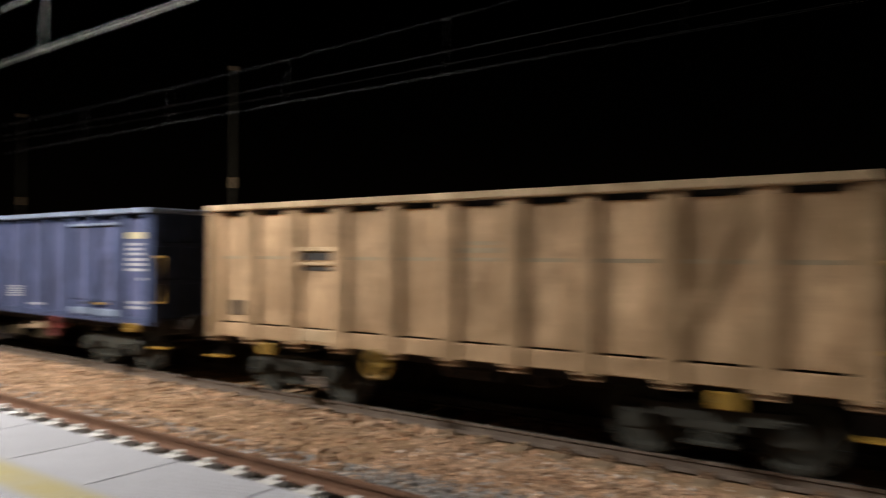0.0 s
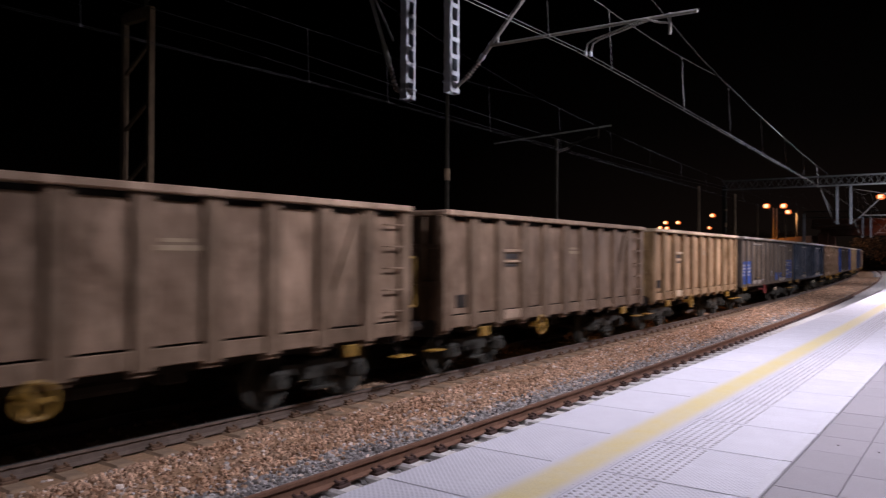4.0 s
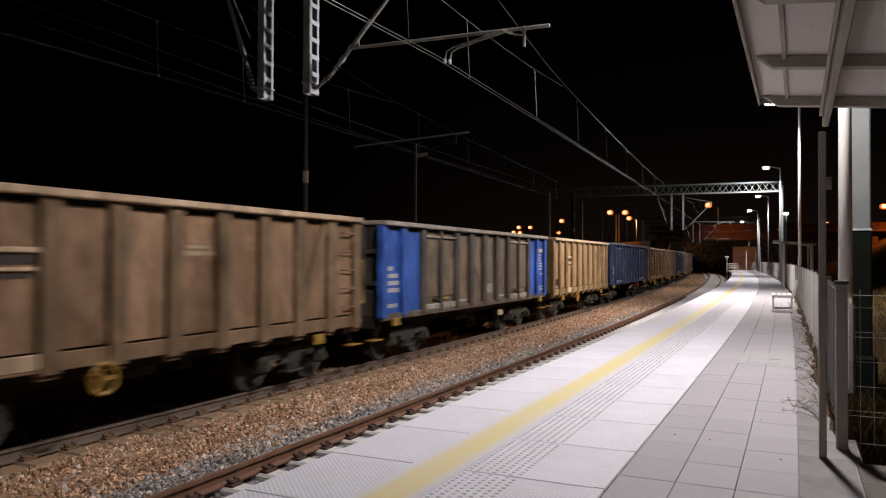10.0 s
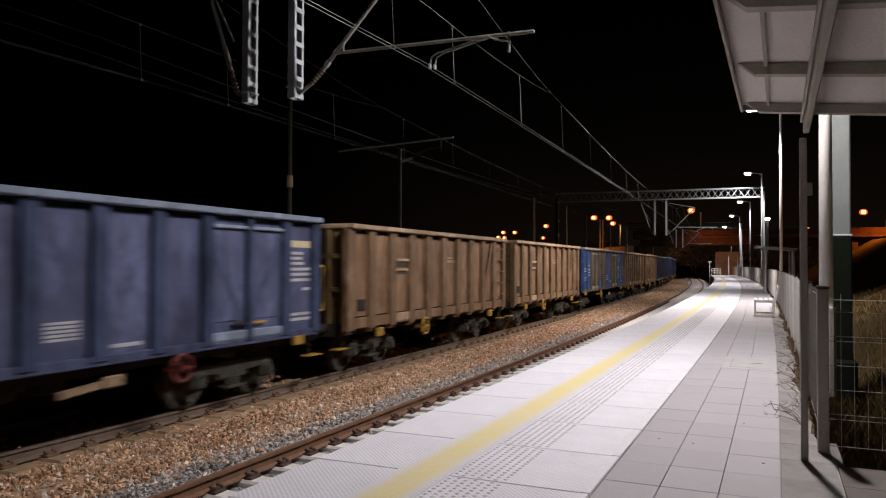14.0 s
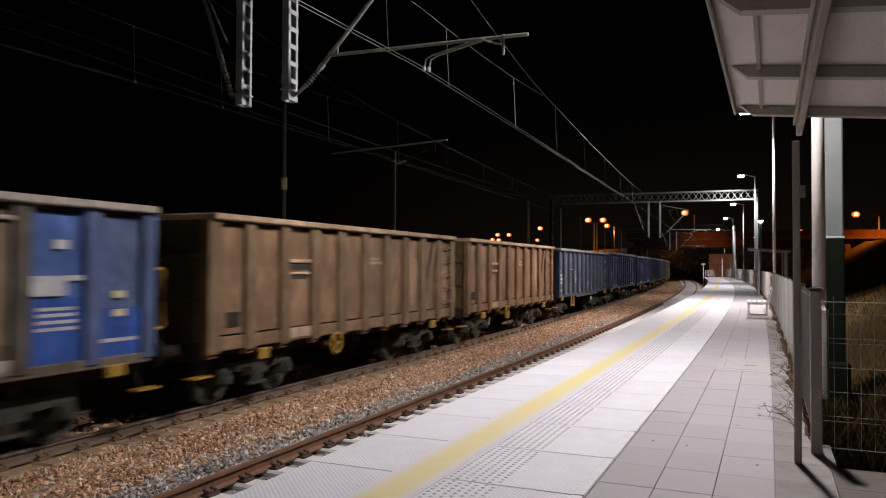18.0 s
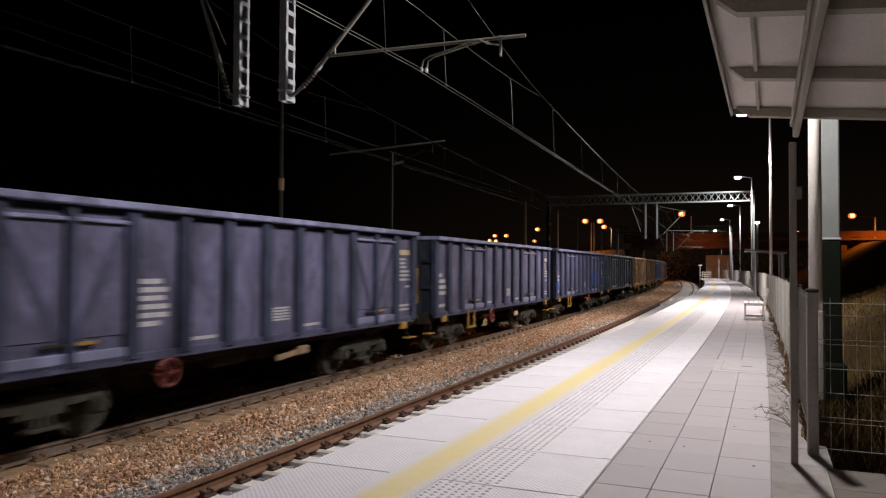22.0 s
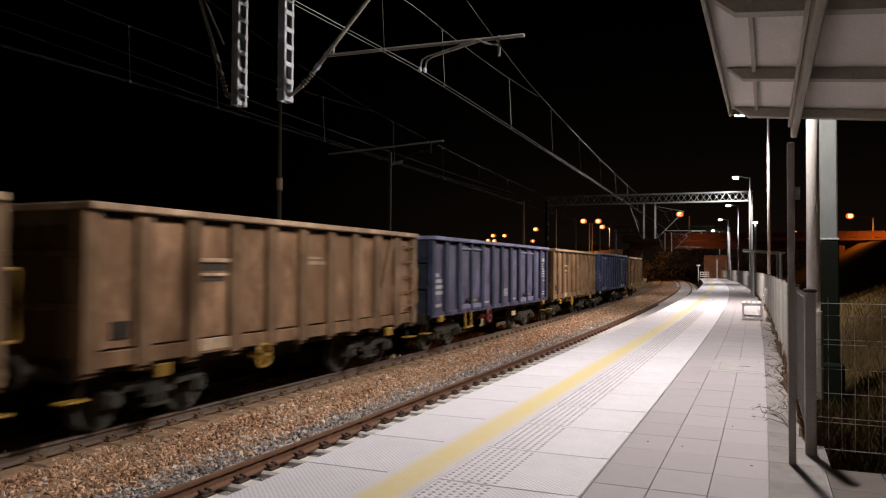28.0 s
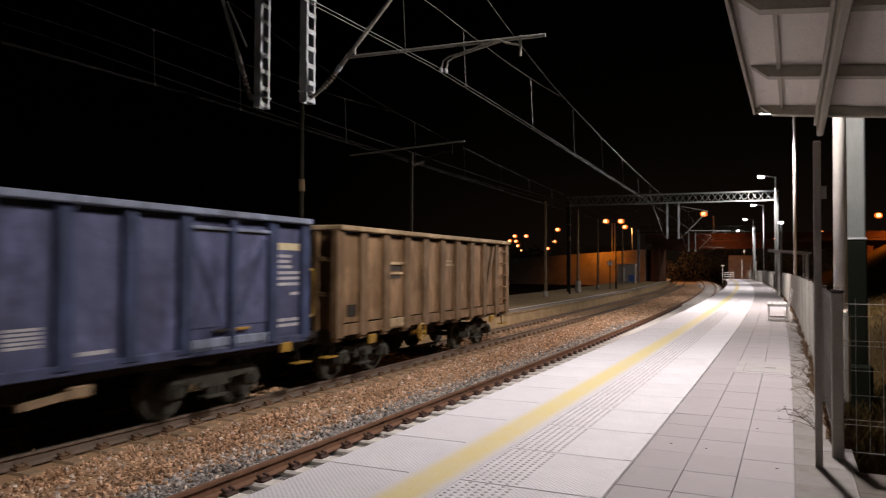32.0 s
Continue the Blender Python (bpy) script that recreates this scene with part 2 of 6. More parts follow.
BOGIE_DUST = material("dusty_bogie_steel", (0.058, 0.056, 0.045), 0.85, spots=(0.025, 0.022, 0.018), scale=5, amount=0.9, bump=0.3, spec=0.2)
BEIGE = material("dusty_beige_steel", (0.30, 0.21, 0.13), 0.85, spots=(0.16, 0.11, 0.07), scale=6, amount=0.8, bump=0.2, spec=0.2)
# red-brown of the conduit: sodium light on it, put into the colour
SODIUM_LIT_PIPE = material("rusty_conduit", (0.30, 0.15, 0.09), 0.6, metal=0.3, spots=(0.20, 0.10, 0.06), scale=6, amount=0.7, bump=0.1)
LAMP_GLOW = material("led_glow", (0.95, 0.98, 1.0), emit=40)
SODIUM_GLOW = material("sodium_glow", (1.0, 0.20, 0.025), emit=0.9)
SODIUM_CORE = material("sodium_burner", (1.0, 0.52, 0.22), emit=3.0)
PAINT = material("wagon_paint", (0.2, 0.2, 0.2), 0.72, spots=(0.52, 0.46, 0.42), scale=1.1, amount=0.7, bump=0.12, fine=45, object_colour=True, stretch=(1, 1, 0.8), spec=0.18)
UNDER = material("underframe_grime", (0.022, 0.018, 0.015), 0.85, spots=(0.045, 0.034, 0.026), scale=3, amount=0.8, bump=0.3, spec=0.2)
WHEEL = material("wheel_steel", (0.04, 0.034, 0.03), 0.6, metal=0.4, spots=(0.07, 0.05, 0.04), scale=5, amount=0.8, bump=0.2)
YELLOW = material("yellow_paint", (0.36, 0.20, 0.018), 0.6, spots=(0.16, 0.10, 0.03), scale=6, amount=0.6, bump=0.1)
RED = material("red_paint", (0.17, 0.028, 0.022), 0.6, scale=6, bump=0.1)
FAINT_MARK = material("faint_marking", (0.42, 0.32, 0.20), 0.8, spots=(0.25, 0.18, 0.12), scale=5, amount=0.9, spec=0.2)
MARK_YELLOW = material("yellowish_marking", (0.52, 0.44, 0.27), 0.7, spots=(0.42, 0.36, 0.24), scale=5, amount=0.9)
WHITE_MARK = material("white_marking", (0.48, 0.47, 0.48), 0.7, spots=(0.26, 0.26, 0.30), scale=5, amount=0.9)
INSIDE = material("wagon_inside", (0.05, 0.045, 0.04), 0.9, scale=3, spec=0.1)
WALL_PLASTER = material("ramp_wall_plaster", (0.30, 0.25, 0.19), 0.9, spots=(0.17, 0.14, 0.10), scale=0.35, amount=0.9, bump=0.3, spec=0.1)
BRIDGE_PAINT = material("bridge_concrete", (0.085, 0.042, 0.026), 0.9, spots=(0.05, 0.024, 0.014), scale=0.5, amount=0.8, bump=0.3, spec=0.1)
BRIDGE_RAIL = material("bridge_railing", (0.075, 0.03, 0.016), 0.8, spots=(0.04, 0.016, 0.009), scale=0.8, amount=0.8, spec=0.1)
LEAF = material("dark_foliage", (0.045, 0.045, 0.022), 0.8, scale=2, island=0.5, spec=0.1)
SCRUB = material("bare_scrub", (0.075, 0.058, 0.042), 0.9, scale=2, island=0.3, spec=0.05)
BARK = material("bark", (0.10, 0.08, 0.06), 0.9, scale=6, bump=0.6, spec=0.1)
SIGN_WHITE = material("sign_white", (0.75, 0.75, 0.75), 0.5, scale=3, amount=0.2)


def worn_line(mat, centre):
    """The line's paint thins out towards its edges, and the slab shows through."""
    nodes, links = mat.node_tree.nodes, mat.node_tree.links
    bsdf = nodes["Principled BSDF"]
    paint = bsdf.inputs["Base Color"].links[0].from_socket
    where, shift, flat, length_, off, size_, fade = (nodes.new("ShaderNode" + k) for k in ("TexCoord", "VectorMath", "VectorMath", "VectorMath", "Math", "Math", "MapRange"))
    shift.inputs[1].default_value = (RADIUS, 0, 0)
    links.new(where.outputs["Object"], shift.inputs[0])
    flat.operation = "MULTIPLY"
    flat.inputs[1].default_value = (1, 1, 0)
    links.new(shift.outputs[0], flat.inputs[0])
    length_.operation = "LENGTH"
    links.new(flat.outputs[0], length_.inputs[0])
    off.operation = "SUBTRACT"
    off.inputs[1].default_value = RADIUS + centre
    links.new(length_.outputs["Value"], off.inputs[0])
    size_.operation = "ABSOLUTE"
    links.new(off.outputs[0], size_.inputs[0])
    fade.inputs["From Min"].default_value, fade.inputs["From Max"].default_value = 0.06, 0.205
    fade.inputs["To Min"].default_value, fade.inputs["To Max"].default_value = 0.12, 1.0
    fade.interpolation_type = "SMOOTHSTEP"
    links.new(size_.outputs[0], fade.inputs["Value"])
    mix = nodes.new("ShaderNodeMix")
    mix.data_type = "RGBA"
    links.new(fade.outputs[0], mix.inputs["Factor"])
    links.new(paint, mix.inputs["A"])
    mix.inputs["B"].default_value = (0.68, 0.66, 0.70, 1)
    links.new(mix.outputs["Result"], bsdf.inputs["Base Color"])


def tread(mat, pitch):
    """Fine crossed ribs pressed into the slab against slipping."""
    nodes, links = mat.node_tree.nodes, mat.node_tree.links
    bsdf = nodes["Principled BSDF"]
    colour = bsdf.inputs["Base Color"].links[0].from_socket
    where, waves = nodes.new("ShaderNodeTexCoord"), []
    for deg in (45, -45):
        turn_, wave = nodes.new("ShaderNodeMapping"), nodes.new("ShaderNodeTexWave")
        turn_.inputs["Rotation"].default_value = (0, 0, radians(deg))
        wave.inputs["Scale"].default_value = 0.314 / pitch
        links.new(where.outputs["Object"], turn_.inputs["Vector"])
        links.new(turn_.outputs[0], wave.inputs["Vector"])
        waves.append(wave.outputs["Fac"])
    both, tone, dark = nodes.new("ShaderNodeMath"), nodes.new("ShaderNodeMapRange"), nodes.new("ShaderNodeVectorMath")
    both.operation = "MULTIPLY"
    links.new(waves[0], both.inputs[0])
    links.new(waves[1], both.inputs[1])
    tone.inputs["To Min"].default_value, tone.inputs["To Max"].default_value = 1.05, 0.80
    links.new(both.outputs[0], tone.inputs["Value"])
    dark.operation = "SCALE"
    links.new(colour, dark.inputs[0])
    links.new(tone.outputs[0], dark.inputs["Scale"])
    links.new(dark.outputs[0], bsdf.inputs["Base Color"])
    relief = nodes.new("ShaderNodeBump")
    relief.inputs["Strength"].default_value, relief.inputs["Distance"].default_value, relief.invert = 0.5, 0.004, True
    links.new(both.outputs[0], relief.inputs["Height"])
    links.new(relief.outputs[0], bsdf.inputs["Normal"])


worn_line(YELLOW_LINE, -2.375)
tread(SLAB, 0.03)
SIGN_BLUE = material("sign_blue", (0.05, 0.12, 0.40), 0.5, scale=3, amount=0.2)
WOOD = material("bench_slat_paint", (0.80, 0.78, 0.77), 0.6, scale=8, amount=0.4)


# ---- mesh helpers ----
class Shape:
    """Points and faces of one mesh, put together from boxes, tubes and strips."""

    def __init__(self):
        self.v, self.f = [], []

    def add(self, verts, faces):
        k = len(self.v)
        self.v += [tuple(p) for p in verts]
        self.f += [tuple(i + k for i in face) for face in faces]
        return self

    def box(self, c, size, m=None, bevel=0.0):
        hx, hy, hz = (a / 2 for a in size)
        if bevel <= 0:
            vs = [(x, y, z) for z in (-hz, hz) for y in (-hy, hy) for x in (-hx, hx)]
            fs = [(0, 2, 3, 1), (4, 5, 7, 6), (0, 1, 5, 4), (2, 6, 7, 3), (0, 4, 6, 2), (1, 3, 7, 5)]
        else:
            b = min(bevel, hx * 0.9, hy * 0.9, hz * 0.9)
            vs, key = [], {}
            for sx in (-1, 1):
                for sy in (-1, 1):
                    for sz in (-1, 1):
                        for k, p in enumerate(((hx, hy - b, hz - b), (hx - b, hy, hz - b), (hx - b, hy - b, hz))):
                            key[sx, sy, sz, k] = len(vs)
                            vs.append((sx * p[0], sy * p[1], sz * p[2]))
            g = lambda a, b_, c_, k: key[a, b_, c_, k]
            fs = []
            for e in (-1, 1):
                fs.append([g(e, -1, -1, 0), g(e, e, -e, 0), g(e, 1, 1, 0), g(e, -e, e, 0)])
                fs.append([g(-1, e, -1, 1), g(-e, e, e, 1), g(1, e, 1, 1), g(e, e, -e, 1)])
                fs.append([g(-1, -1, e, 2), g(e, -e, e, 2), g(1, 1, e, 2), g(-e, e, e, 2)])
            for a in (-1, 1):
                for b_ in (-1, 1):
                    fs.append([g(a, b_, -1, 0), g(a, b_, 1, 0), g(a, b_, 1, 1), g(a, b_, -1, 1)])
                    fs.append([g(a, -1, b_, 0), g(a, 1, b_, 0), g(a, 1, b_, 2), g(a, -1, b_, 2)])
                    fs.append([g(-1, a, b_, 1), g(1, a, b_, 1), g(1, a, b_, 2), g(-1, a, b_, 2)])
                    for c_ in (-1, 1):
                        fs.append([g(a, b_, c_, 0), g(a, b_, c_, 1), g(a, b_, c_, 2)])
            out = []
            for face in fs:
                p = [Vector(vs[i]) for i in face]
                nrm, mid = (p[1] - p[0]).cross(p[2] - p[0]), sum(p, Vector()) / len(p)
                out.append(face if nrm.dot(mid) > 0 else face[::-1])
            fs = out
        vs = [Vector(p) for p in vs]
        if m is not None:
            vs = [m @ p for p in vs]
        return self.add([p + Vector(c) for p in vs], fs)

    def tube(self, a, b, r, seg=8, r2=None, caps=True):
        a, b = Vector(a), Vector(b)
        r2 = r if r2 is None else r2
        q = (b - a).to_track_quat("Z", "Y")
        ring = [Vector((math.cos(2 * math.pi * i / seg), math.sin(2 * math.pi * i / seg), 0)) for i in range(seg)]
        vs = [a + q @ (p * r) for p in ring] + [b + q @ (p * r2) for p in ring]
        fs = [(i, (i + 1) % seg, seg + (i + 1) % seg, seg + i) for i in range(seg)]
        if caps:
            fs += [tuple(range(seg))[::-1], tuple(range(seg, 2 * seg))]
        return self.add(vs, fs)

    def line(self, pts, r, seg=5):
        """One continuous tube through the points."""
        pts = [Vector(p) for p in pts]
        vs, fs = [], []
        for i, p in enumerate(pts):
            d = pts[min(i + 1, len(pts) - 1)] - pts[max(i - 1, 0)]
            q = d.to_track_quat("Z", "Y")
            vs += [p + q @ Vector((r * math.cos(6.2832 * j / seg), r * math.sin(6.2832 * j / seg), 0)) for j in range(seg)]
        for i in range(len(pts) - 1):
            fs += [(i * seg + j, i * seg + (j + 1) % seg, (i + 1) * seg + (j + 1) % seg, (i + 1) * seg + j) for j in range(seg)]
        return self.add(vs, fs)

    def bar(self, a, b, w, h):
        """A straight box-section bar from a to b, w wide and h deep."""
        a, b = Vector(a), Vector(b)
        q = (b - a).to_track_quat("Y", "Z").to_matrix()
        return self.box((a + b) / 2, (w, (b - a).length, h), m=q)

    def sweep(self, profile, stations, closed=True):
        """A profile of (n, z) points drawn along the line through the stations s."""
        k, vs, fs = len(profile), [], []
        for s in stations:
            vs += [at(n, s, z) for n, z in profile]
        for i in range(len(stations) - 1):
            for j in range(k if closed else k - 1):
                j2 = (j + 1) % k
                fs.append((i * k + j, i * k + j2, (i + 1) * k + j2, (i + 1) * k + j))
        if closed:
            fs += [tuple(range(k))[::-1], tuple(range((len(stations) - 1) * k, len(stations) * k))]
        return self.add(vs, fs)

    def mesh(self, name, mat, smooth=False):
        me = bpy.data.meshes.new(name)
        me.from_pydata(self.v, [], self.f)
        me.materials.append(mat)
        if smooth:
            me.polygons.foreach_set("use_smooth", [True] * len(me.polygons))
        me.update()
        return me


def part(name, shape, mat, parent=None, label="", m=None, colour=None, smooth=False):
    ob = new(name, shape if isinstance(shape, bpy.types.Mesh) else shape.mesh(name, mat, smooth))
    if parent:
        ob.parent = parent
    if m is not None:
        ob.matrix_basis = m
    if colour:
        ob.color = (*colour, 1)
    if label:
        ob["label"] = label
    return ob


def thing(name, label, category, m=None, group="", kind=""):
    ob = new(name)
    ob.empty_display_size = 0.3
    if m is not None:
        ob.matrix_basis = m
    return tagged(ob, label, category, group, kind)


def steps(a, b, d):
    k = max(1, round((b - a) / d))
    return [a + (b - a) * i / k for i in range(k + 1)]


LONG = steps(-150, -20, 5) + steps(-20, 60, 2)[1:] + steps(60, 300, 5)[1:]

# ---- ground, track bed and platforms ----
g = Shape()
for x0, x1 in ((-1500, -60), (-60, -14), (-14, -2), (-2, 60), (60, 1500)):
    for y0, y1 in ((-1500, -60), (-60, 0), (0, 60), (60, 160), (160, 2500)):
        g.add([(x0, y0, -1.32), (x1, y0, -1.32), (x1, y1, -1.32), (x0, y1, -1.32)], [(0, 1, 2, 3)])
tagged(part("ground", g, EARTH), "dark bare earth and rough grass beside the railway", "ground", kind="structure")
grey_bed = Shape().sweep([(-3.6, -1.3), (-3.6, -1.215), (-6.1, -1.195), (-6.5, -1.14), (-6.98, -1.125), (-6.98, -1.3)], LONG)
tagged(part("near_track_bed", grey_bed, GREY_BED), "grey ballast bed under the near track", "ballast", kind="structure")
bed = Shape().sweep([(-6.98, -1.3), (-6.98, -1.125), (-7.6, -1.114), (-8.40, -1.116), (-8.6, -1.145), (-8.9, -1.15), (-11.3, -1.16), (-11.75, -1.18), (-11.75, -1.3)], LONG)
tagged(part("track_bed", bed, BED), "brown ballast bed under the far track", "ballast", kind="structure")

RAIL_PROFILE = [(-0.036, 0), (0.036, 0), (0.036, -0.035), (0.010, -0.052), (0.010, -0.135), (0.075, -0.158), (0.075, -0.172), (-0.075, -0.172), (-0.075, -0.158), (-0.010, -0.135), (-0.010, -0.052), (-0.036, -0.035)]


def rail(n, mat, label):
    ob = tagged(part("rail", Shape().sweep([(n + a, RAIL_Z + b) for a, b in RAIL_PROFILE], LONG), mat), label, "rail", "rails", "structure")
    top = Shape().sweep([(n - 0.026, RAIL_Z + 0.003), (n + 0.026, RAIL_Z + 0.003), (n + 0.026, RAIL_Z - 0.005), (n - 0.026, RAIL_Z - 0.005)], LONG)
    part("running_surface", top, RAIL_TOP if mat is OLD_RAIL else RAIL, ob)


for c, mat, label in ((NEAR_C, RAIL, "rust-brown steel rail of the idle track"), (FAR_C, OLD_RAIL, "dusty steel rail with polished head under the train")):
    for side in (-0.7525, 0.7525):
        rail(c + side, mat, label)


def sleeper_shape():
    s = Shape().box((0, 0, -0.10), (2.5, 0.29, 0.20), bevel=0.03)
    return s


def clip_shape():
    c = Shape()
    for e in (-1, 1):
        c.tube((e * 0.125, -0.085, 0.035), (e * 0.125, 0.085, 0.035), 0.03, 6)
        c.tube((e * 0.08, -0.06, 0.07), (e * 0.16, -0.06, 0.05), 0.02, 5)
        c.tube((e * 0.08, 0.06, 0.07), (e * 0.16, 0.06, 0.05), 0.02, 5)
        c.box((e * 0.135, 0, 0.01), (0.12, 0.2, 0.04), bevel=0.008)
    return c


SLEEPER_D = 0.634
SLEEPER_MESH, CLIP_MESH = sleeper_shape().mesh("sleeper", SLEEPER), clip_shape().mesh("rail_clip", CLIP)


DUSTY_CLIP = material("dusty_clip", (0.17, 0.105, 0.065), 0.9, spots=(0.08, 0.05, 0.035), scale=20, bump=0.3, spec=0.15)
DUSTY_MESH, DUSTY_CLIP_MESH = sleeper_shape().mesh("sleeper", DUSTY_SLEEPER), clip_shape().mesh("rail_clip", DUSTY_CLIP)


def sleepers(c, first, count, label, far_end, mesh, clip, mat):
    top = RAIL_Z - 0.172
    for i in range(count):
        s = first + i * SLEEPER_D
        ob = tagged(part("sleeper", mesh, None, m=along(c, s, top + 0.004, random.uniform(-0.4, 0.4))), label, "sleeper", "sleepers", "structure")
        for side in (-0.7525, 0.7525):
            part("rail_clip", clip, None, ob, m=pose(side, 0, 0))
    rest = Shape()
    for k in [-i for i in range(1, 80)] + list(range(count, round((far_end - first) / SLEEPER_D))):
        s = first + k * SLEEPER_D
        rest.box(at(c, s, top - 0.096), (2.5, 0.25, 0.20), m=pose(0, 0, 0, 0, 0, turn(s)).to_3x3())
        for side in (-0.87, -0.64, 0.64, 0.87):
            rest.box(at(c + side, s, top + 0.02), (0.1, 0.12, 0.05))
    tagged(part("far_sleepers", rest, mat), "concrete sleepers of the distant track", "sleepers", kind="stuff")


sleepers(NEAR_C, -4.6, 95, "pale concrete sleeper half sunk in grey ballast", 170, SLEEPER_MESH, CLIP_MESH, SLEEPER)
sleepers(FAR_C, -4.3, 70, "dusty concrete sleeper buried in brown ballast", 120, DUSTY_MESH, DUSTY_CLIP_MESH, DUSTY_SLEEPER)


def stones(name, label, mat, count, place, size):
    """Loose stones: each a dented twenty-sided lump, all in one mesh."""
    rng = np.random.default_rng(7 + count)
    phi = (1 + 5 ** 0.5) / 2
    ico = np.array([(-1, phi, 0), (1, phi, 0), (-1, -phi, 0), (1, -phi, 0), (0, -1, phi), (0, 1, phi), (0, -1, -phi), (0, 1, -phi), (phi, 0, -1), (phi, 0, 1), (-phi, 0, -1), (-phi, 0, 1)]) / 1.9
    tri = np.array([(0, 11, 5), (0, 5, 1), (0, 1, 7), (0, 7, 10), (0, 10, 11), (1, 5, 9), (5, 11, 4), (11, 10, 2), (10, 7, 6), (7, 1, 8), (3, 9, 4), (3, 4, 2), (3, 2, 6), (3, 6, 8), (3, 8, 9), (4, 9, 5), (2, 4, 11), (6, 2, 10), (8, 6, 7), (9, 8, 1)])
    n, s, z = place(rng, count)
    a = s / RADIUS
    centre = np.stack([-RADIUS + (RADIUS + n) * np.cos(a), (RADIUS + n) * np.sin(a), z], 1)
    v = ico[None] * (1 + rng.uniform(-0.5, 0.38, (count, 12, 1)))
    v = v * rng.uniform(0.55, 1.15, (count, 1, 3)) * (size * (0.55 + 1.1 * rng.uniform(0, 1, count) ** 2.2))[:, None, None]
    t1, t2 = rng.uniform(0, 6.28, count), rng.uniform(0, 6.28, count)
    c1, s1, c2, s2 = np.cos(t1)[:, None], np.sin(t1)[:, None], np.cos(t2)[:, None], np.sin(t2)[:, None]
    x, y, zz = v[..., 0], v[..., 1], v[..., 2]
    y, zz = y * c2 - zz * s2, y * s2 + zz * c2
    x, y = x * c1 - y * s1, x * s1 + y * c1
    v = np.stack([x, y, zz], -1) + centre[:, None]
    f = tri[None] + (np.arange(count) * 12)[:, None, None]
    me = bpy.data.meshes.new(name)
    me.vertices.add(count * 12)
    me.vertices.foreach_set("co", v.astype(np.float32).ravel())
    me.loops.add(count * 60)
    me.loops.foreach_set("vertex_index", f.astype(np.int32).ravel())
    me.polygons.add(count * 20)
    me.polygons.foreach_set("loop_start", np.arange(0, count * 60, 3, dtype=np.int32))
    me.polygons.foreach_set("use_smooth", np.zeros(count * 20, dtype=bool))
    me.update(calc_edges=True)
    me.materials.append(mat)
    return tagged(new(name, me), label, "ballast", kind="stuff")


def spread(rng, count, n0, n1, s0, s1, bias=1.0):
    u = rng.uniform(0, 1, count) ** bias
    return rng.uniform(n0, n1, count), s0 + (s1 - s0) * u


def brown_place(rng, count):
    n, s = spread(rng, count, -9.05, -7.05, -6, 42, 1.5)
    n = n + rng.uniform(0, 1, count) ** 4 * 0.5
    return n, s, -1.122 + rng.uniform(-0.02, 0.03, count) + 0.015 * np.sin(n * 5 + s) - 0.065 * (n < -8.5)


def grey_place(rng, count):
    n, s = spread(rng, count, -7.05, -6.12, -6, 42, 1.5)
    n = n - rng.uniform(0, 1, count) ** 4 * 0.8
    return n, s, -1.14 + rng.uniform(-0.02, 0.03, count)


def pale_place(rng, count):
    n, s = spread(rng, count, -8.9, -6.3, -6, 42, 1.4)
    return n, s, -1.112 + rng.uniform(-0.02, 0.02, count) - 0.065 * (n < -8.5) - 0.02 * (n > -6.6)


def inner_place(rng, count):
    n, s = spread(rng, count, -5.95, -4.2, -8, 42, 1.4)
    return n, s, -1.20 + rng.uniform(-0.02, 0.02, count)


def far_place(rng, count):
    n, s = spread(rng, count, -9.05, -6.15, 38, 110, 1.3)
    return n, s, -1.13 + rng.uniform(-0.02, 0.02, count)


def back_place(rng, count):
    n, s = spread(rng, count, -9.05, -6.15, -50, -5.5, 0.7)
    return n, s, -1.13 + rng.uniform(-0.02, 0.02, count)


def bed_place(rng, count):
    n, s = spread(rng, count, -11.2, -9.25, -6, 40, 1.2)
    return n, s, -1.155 + rng.uniform(-0.02, 0.02, count)


stones("brown_ballast", "loose rust-brown ballast stones beside the far track", BROWN_STONE, 66000, brown_place, 0.029)
stones("pale_ballast", "pale pinkish stones scattered over the ballast", PALE_STONE, 3800, pale_place, 0.034)
stones("grey_ballast", "loose grey ballast stones beside the near track", GREY_STONE, 27000, grey_place, 0.031)
stones("inner_ballast", "grey ballast stones between the rails and sleepers", GREY_STONE, 15000, inner_place, 0.038)
stones("far_ballast", "distant brown ballast between the tracks", BROWN_STONE, 16000, far_place, 0.045)
stones("back_ballast", "loose ballast between the tracks behind the shelter", BROWN_STONE, 12000, back_place, 0.05)
stones("under_ballast", "dark brown ballast under the passing train", BROWN_STONE, 5000, bed_place, 0.055)

# platform body with a recessed joint bed; the slabs lie on it
PLAT_END = 121
PLAT = steps(-70, 60, 2) + steps(60, PLAT_END, 3)[1:]
body = Shape().sweep([(EDGE_N + 0.22, -1.3), (EDGE_N + 0.22, -0.14), (EDGE_N + 0.02, -0.14), (EDGE_N + 0.02, -0.02), (GREY_N, -0.02), (0.455, -0.02), (0.455, -1.3)], PLAT)
platform = tagged(part("platform", body, JOINT), "long curved station platform of pale concrete slabs", "platform", kind="structure")
side_ground = Shape().add([at(0.42, s, -0.035) for s in steps(-70, 6.5, 4)] + [at(3.4, s, -0.035) for s in steps(-70, 6.5, 4)], [(i, 20 + i, 21 + i, i + 1) for i in range(19)])
tagged(part("shelter_floor", side_ground, JOINT), "paved floor under the shelter", "pavement", kind="structure")


